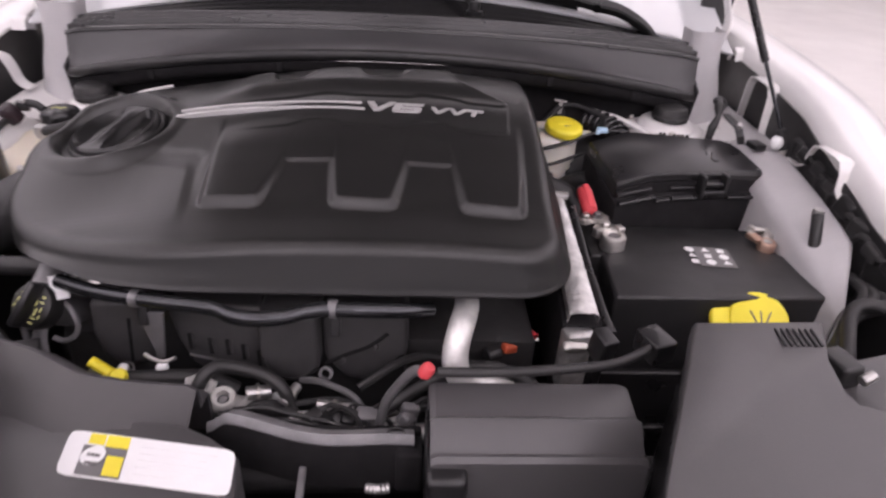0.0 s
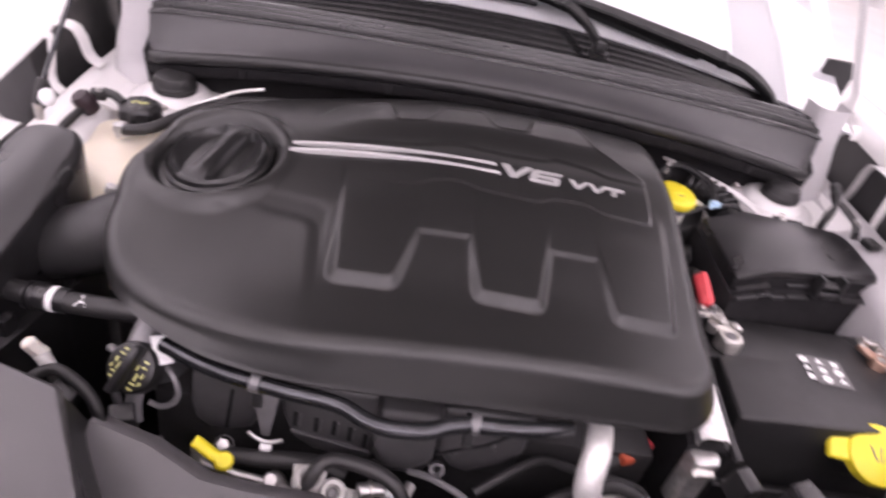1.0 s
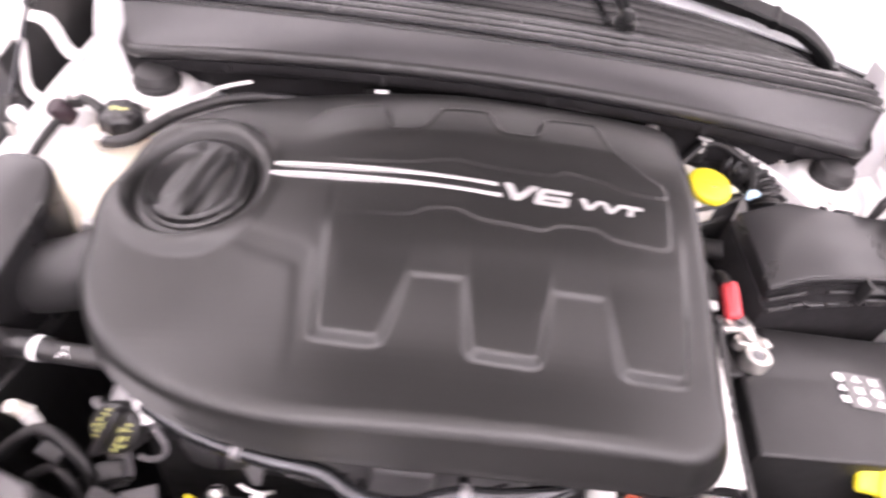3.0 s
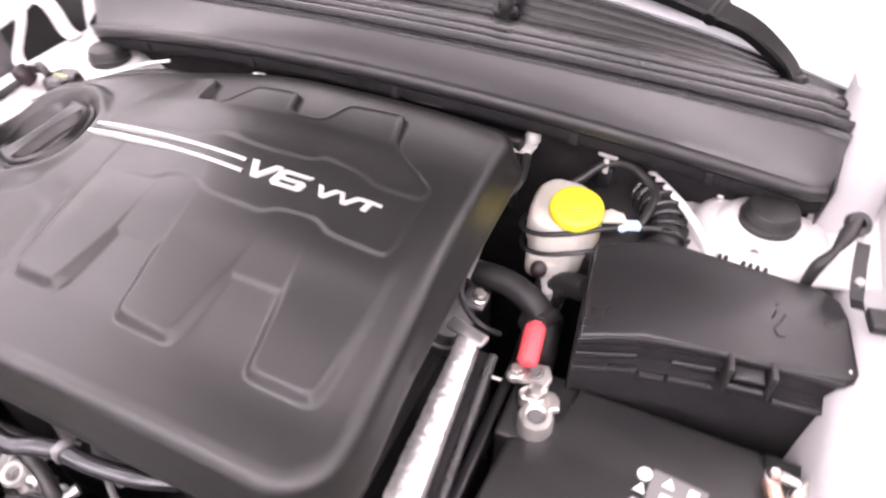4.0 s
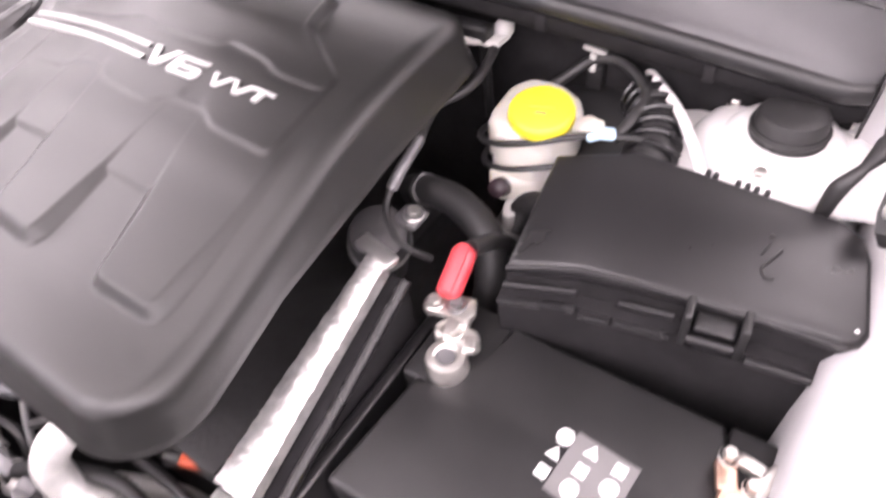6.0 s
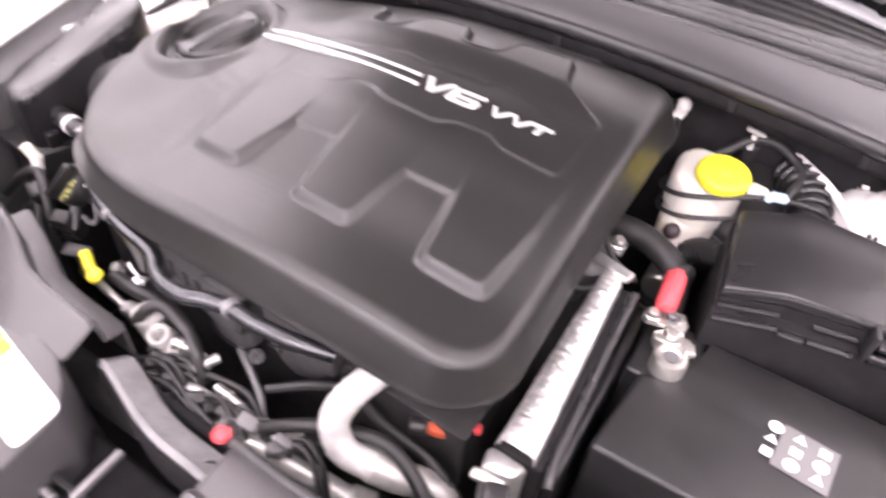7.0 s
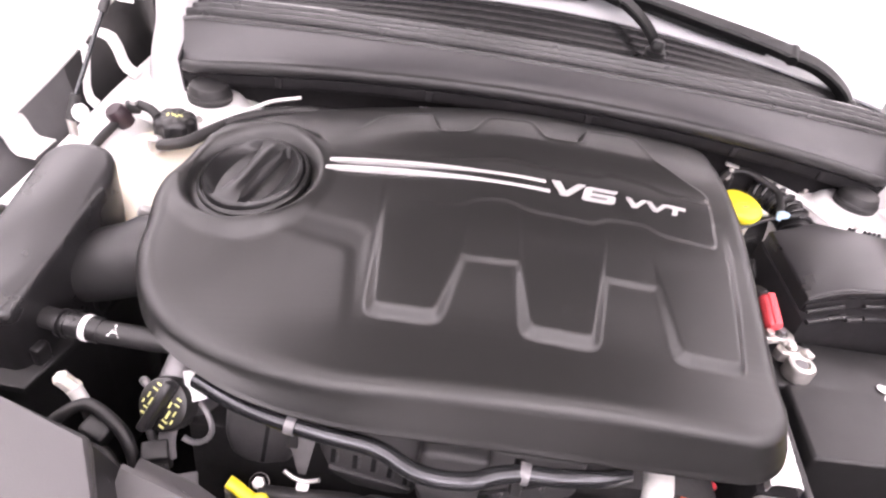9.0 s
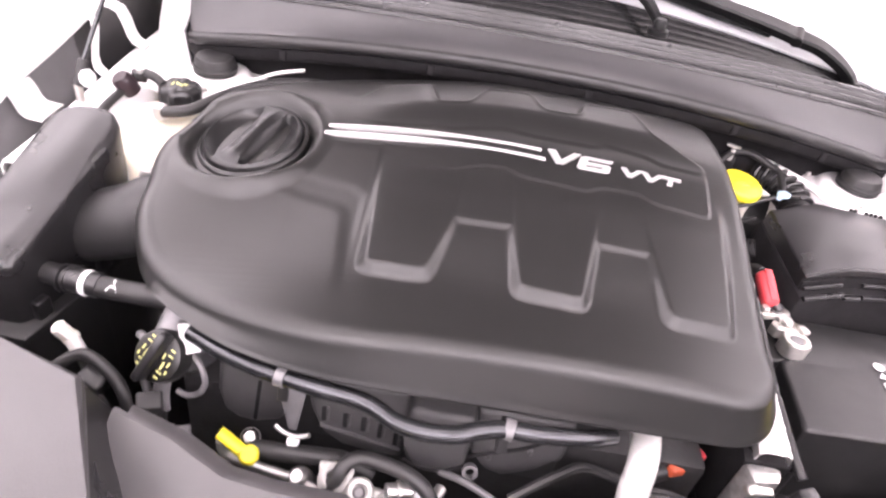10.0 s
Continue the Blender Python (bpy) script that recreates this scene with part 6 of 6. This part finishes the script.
part("print_disc", lathe([(0, 0.0006), (0.0115, 0.0006), (0.0115, 0)], Matrix.Translation((-0.2655, 0.197, 0.8418)), 24), WHITE, wlabel, smooth=False)
part("print_bar", quad(0.15, 0.225, 0.5, 0.56, 0.8426), GREYP, wlabel, smooth=False)
part("print_bar", quad(0.15, 0.225, 0.68, 0.74, 0.8426), GREYP, wlabel, smooth=False)
for k in range(5):
    part("print_bar", quad(0.44, 0.9 - 0.06 * (k % 2), 0.16 + 0.15 * k, 0.2 + 0.15 * k, 0.8412), WHITE, wlabel, smooth=False)

beam = thing("lock_carrier", "pale grey curved lock carrier beam", "beam")
rows = []
front = []
for k in range(31):
    s = k / 30
    x = -0.182 + 0.232 * s
    y0 = 0.234 + 0.036 * (1 - s) ** 1.8 + 0.002 * math.sin(9 * s)
    y1 = y0 + 0.034
    z = 0.822 + 0.003 * math.sin(7 * s + 1) - 0.02 * sstep(0.12, 0.0, s)
    front.append([(x, y0 - 0.001, z - 0.008), (x, y0 - 0.003, z - 0.03), (x, y0 - 0.004, z - 0.07)])
    rows.append([(x, y0 - 0.0015, z - 0.008), (x, y0 - 0.001, z - 0.004), (x, y0 + 0.004, z + 0.003), (x, y0 + 0.009, z - 0.002), (x, y0 + 0.014, z - 0.007), (x, y1 - 0.004, z - 0.018), (x, y1, z - 0.022), (x, y1 + 0.003, z - 0.05)])
part("beam_face", sheet(rows, 0.002), BEAM, beam, "rough pale grey plastic beam")
# Black front of the pale beam: the shade under the ridge, as colour.
part("beam_front_shade", sheet(front, 0.002), MATT_BLACK, beam)
part("beam_hole", lathe([(0, -0.003), (0.009, -0.003), (0.0095, 0.0), (0.011, 0.0005), (0.0115, -0.003)], Matrix.Translation((0.03, 0.249, 0.8165)), 20), RUBBER, beam)
part("end_foot", box((0.045, 0.236, 0.785), (0.03, 0.03, 0.06), 0.005), MATT_BLACK, beam)
latch = thing("hood_latch", "dark hood latch with a bright striker pin", "hood latch")
part("latch_plate", box((-0.08, 0.13, 0.74), (0.12, 0.06, 0.05), 0.006), MATT_BLACK, latch)
part("lever", box((-0.066, 0.186, 0.8), (0.008, 0.06, 0.008), 0.002, (4, 0, 2)), GREYMET, latch)
part("spring", tube([(0.0, 0.2, 0.79), (0.012, 0.197, 0.792), (0.024, 0.2, 0.79)], 0.005, 10, rib=0.2, pitch=0.004), ALU, latch)
part("cross_bar", box((-0.05, 0.165, 0.775), (0.2, 0.008, 0.008), 0.002), RUBBER, latch)
part("pin", rod((-0.12, 0.15, 0.77), (-0.1, 0.15, 0.77), 0.005), ALU, latch)
part("pin", rod((0.01, 0.16, 0.77), (0.026, 0.16, 0.77), 0.005), ALU, latch)
fan = thing("fan_shroud", "black radiator fan shroud and cooling pack", "fan shroud")
part("shroud", box((0, 0.2, 0.56), (0.9, 0.06, 0.36), 0.01), MATT_BLACK, fan)
part("top_wall", box((-0.055, 0.288, 0.74), (0.23, 0.012, 0.09), 0.004), MATT_BLACK, fan)
part("top_tank", tube([(-0.42, 0.27, 0.72), (0, 0.275, 0.725), (0.42, 0.27, 0.72)], 0.025, 14), DARK, fan)
random.seed(11)
for k in range(16):
    x = -0.17 + 0.22 * random.random()
    y = 0.285 + 0.045 * random.random()
    z = 0.76 + 0.02 * random.random()
    c = thing("wiring_plug", "small dark wiring plug in the cable tangle", "plug", "plugs in the cable tangle")
    part("plug_body", box((x, y, z), (0.014 + 0.014 * random.random(), 0.012 + 0.008 * random.random(), 0.016), 0.003, (30 * random.random(), 30 * random.random(), 90 * random.random())), (BLACK, SATIN, GREYMET, DARK)[k % 4], c)
    part("plug_wire", tube([(x, y, z), (x + 0.02, y + 0.012, z + 0.008), (x + 0.05, y + 0.006, z - 0.005), (x + 0.07, y - 0.01, z - 0.05)], 0.0035, 6), RUBBER, c)

# side ducts with grey tops
ductl = thing("air_duct", "grey plastic air duct with a flat top", "air duct", "air ducts beside the radiator")
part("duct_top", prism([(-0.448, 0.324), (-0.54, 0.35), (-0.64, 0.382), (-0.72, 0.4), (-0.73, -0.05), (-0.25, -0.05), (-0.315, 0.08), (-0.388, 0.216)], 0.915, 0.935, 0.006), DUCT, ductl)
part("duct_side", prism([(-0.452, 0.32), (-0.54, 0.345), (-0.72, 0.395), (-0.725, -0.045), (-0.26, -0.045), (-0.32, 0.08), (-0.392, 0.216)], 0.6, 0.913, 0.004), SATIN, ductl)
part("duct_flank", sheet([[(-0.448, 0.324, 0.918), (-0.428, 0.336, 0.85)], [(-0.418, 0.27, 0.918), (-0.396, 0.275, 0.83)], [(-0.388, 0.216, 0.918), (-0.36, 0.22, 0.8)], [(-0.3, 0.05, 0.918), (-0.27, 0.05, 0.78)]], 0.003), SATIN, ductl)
ductr = thing("air_duct", "grey plastic air duct with a small slotted vent", "air duct", "air ducts beside the radiator")
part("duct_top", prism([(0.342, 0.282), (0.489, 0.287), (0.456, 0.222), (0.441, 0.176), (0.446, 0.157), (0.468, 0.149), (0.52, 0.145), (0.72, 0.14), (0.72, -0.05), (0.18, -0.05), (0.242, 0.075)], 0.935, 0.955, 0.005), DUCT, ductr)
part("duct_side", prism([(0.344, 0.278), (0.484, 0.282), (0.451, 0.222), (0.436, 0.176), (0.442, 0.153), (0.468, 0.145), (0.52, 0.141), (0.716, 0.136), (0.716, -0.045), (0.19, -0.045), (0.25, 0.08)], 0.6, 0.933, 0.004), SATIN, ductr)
for k in range(7):
    part("vent_slot", box((0.424 + 0.0065 * k, 0.256, 0.9555), (0.003, 0.028, 0.003), 0.0008, (0, 0, -6)), BLACK, ductr)
lampb = thing("headlamp_back", "grey headlamp housing with black plugs", "headlamp")
part("housing", prism([(0.49, 0.28), (0.6, 0.3), (0.72, 0.32), (0.72, 0.12), (0.54, 0.12), (0.475, 0.16), (0.465, 0.2)], 0.62, 0.9, 0.012, seg=3), DUCT, lampb)
part("plug", box((0.505, 0.26, 0.912), (0.03, 0.04, 0.03), 0.005, (0, 0, 15)), BLACK, lampb)
part("pin", rod((0.515, 0.235, 0.915), (0.53, 0.24, 0.92), 0.006), ALU, lampb)
part("hook", tube([(0.58, 0.2, 0.902), (0.57, 0.19, 0.905), (0.572, 0.175, 0.905), (0.585, 0.17, 0.902)], 0.005, 8), BLACK, lampb)

# right apron details
apron = thing("apron_wiring", "black wiring and clips on the inner wing", "wiring")
part("strap", tube([(0.636, 0.935, 0.992), (0.626, 0.905, 0.984), (0.616, 0.883, 0.975), (0.607, 0.875, 0.96), (0.604, 0.873, 0.935), (0.603, 0.872, 0.91)], 0.0065, radii=[1, 1.5, 0.7, 1.2, 1.0, 0.6]), RUBBER, apron)
part("strap_head", lathe([(0.006, 0.005), (0.014, 0.004), (0.015, -0.004), (0.006, -0.005)], Matrix.Translation((0.637, 0.928, 0.99)) @ pose(0, 0, 0, 30, 20, 0), 20), BLACK, apron)
part("holed_bracket", sheet([[(0.644 + dx, 0.92, 0.972), (0.64 + dx, 0.885, 0.972), (0.638 + dx, 0.85, 0.97), (0.642 + dx, 0.842, 0.955), (0.65 + dx, 0.846, 0.938)] for dx in (-0.001, 0.013)], 0.003), BLACK, apron)
part("bracket_rivet", rod((0.645, 0.852, 0.968), (0.644, 0.849, 0.976), 0.005, 12), ALU, apron)
part("clip_plate", box((0.675, 0.83, 0.944), (0.024, 0.03, 0.012), 0.003, (0, 0, 10)), BLACK, apron)
part("bracket_hook", tube([(0.672, 0.6, 0.92), (0.667, 0.585, 0.905), (0.665, 0.57, 0.87), (0.666, 0.565, 0.83)], 0.009, 10), BLACK, apron)
part("bracket_bolt", lathe([(0, 0.012), (0.008, 0.01), (0.009, 0), (0, -0.002)], Matrix.Translation((0.673, 0.603, 0.92)), 16), ALU, apron)
clut = thing("lower_wiring", "dark wiring bundle beside the headlamp", "wiring")
for k in range(5):
    part("strand", tube([(0.7, 0.52 - 0.02 * k, 0.86), (0.68, 0.46 - 0.02 * k, 0.87 + 0.006 * k), (0.62, 0.4, 0.85 + 0.01 * k), (0.58, 0.36 - 0.01 * k, 0.83), (0.56, 0.33, 0.75)], 0.008 + 0.001 * (k % 3), 10), RUBBER, clut)
random.seed(23)
for k in range(7):
    y = 0.48 + 0.045 * k
    c = thing("gap_clip", "black wiring clip in the gap beside the wing", "clip", "clips beside the wing")
    part("clip_body", box((0.722 + 0.006 * random.random(), y, 0.885 + 0.012 * k + 0.01 * random.random()), (0.02, 0.03 + 0.012 * random.random(), 0.02 + 0.012 * random.random()), 0.006, (30 * random.random(), 20 * random.random(), 30 * random.random())), (SATIN, RUBBER, BLACK)[k % 3], c)
    part("clip_wire", tube([(0.725, y, 0.88 + 0.012 * k), (0.72, y + 0.02, 0.9 + 0.012 * k), (0.722, y + 0.045, 0.885 + 0.012 * k), (0.724, y + 0.05, 0.82)], 0.005, 8), RUBBER, c)
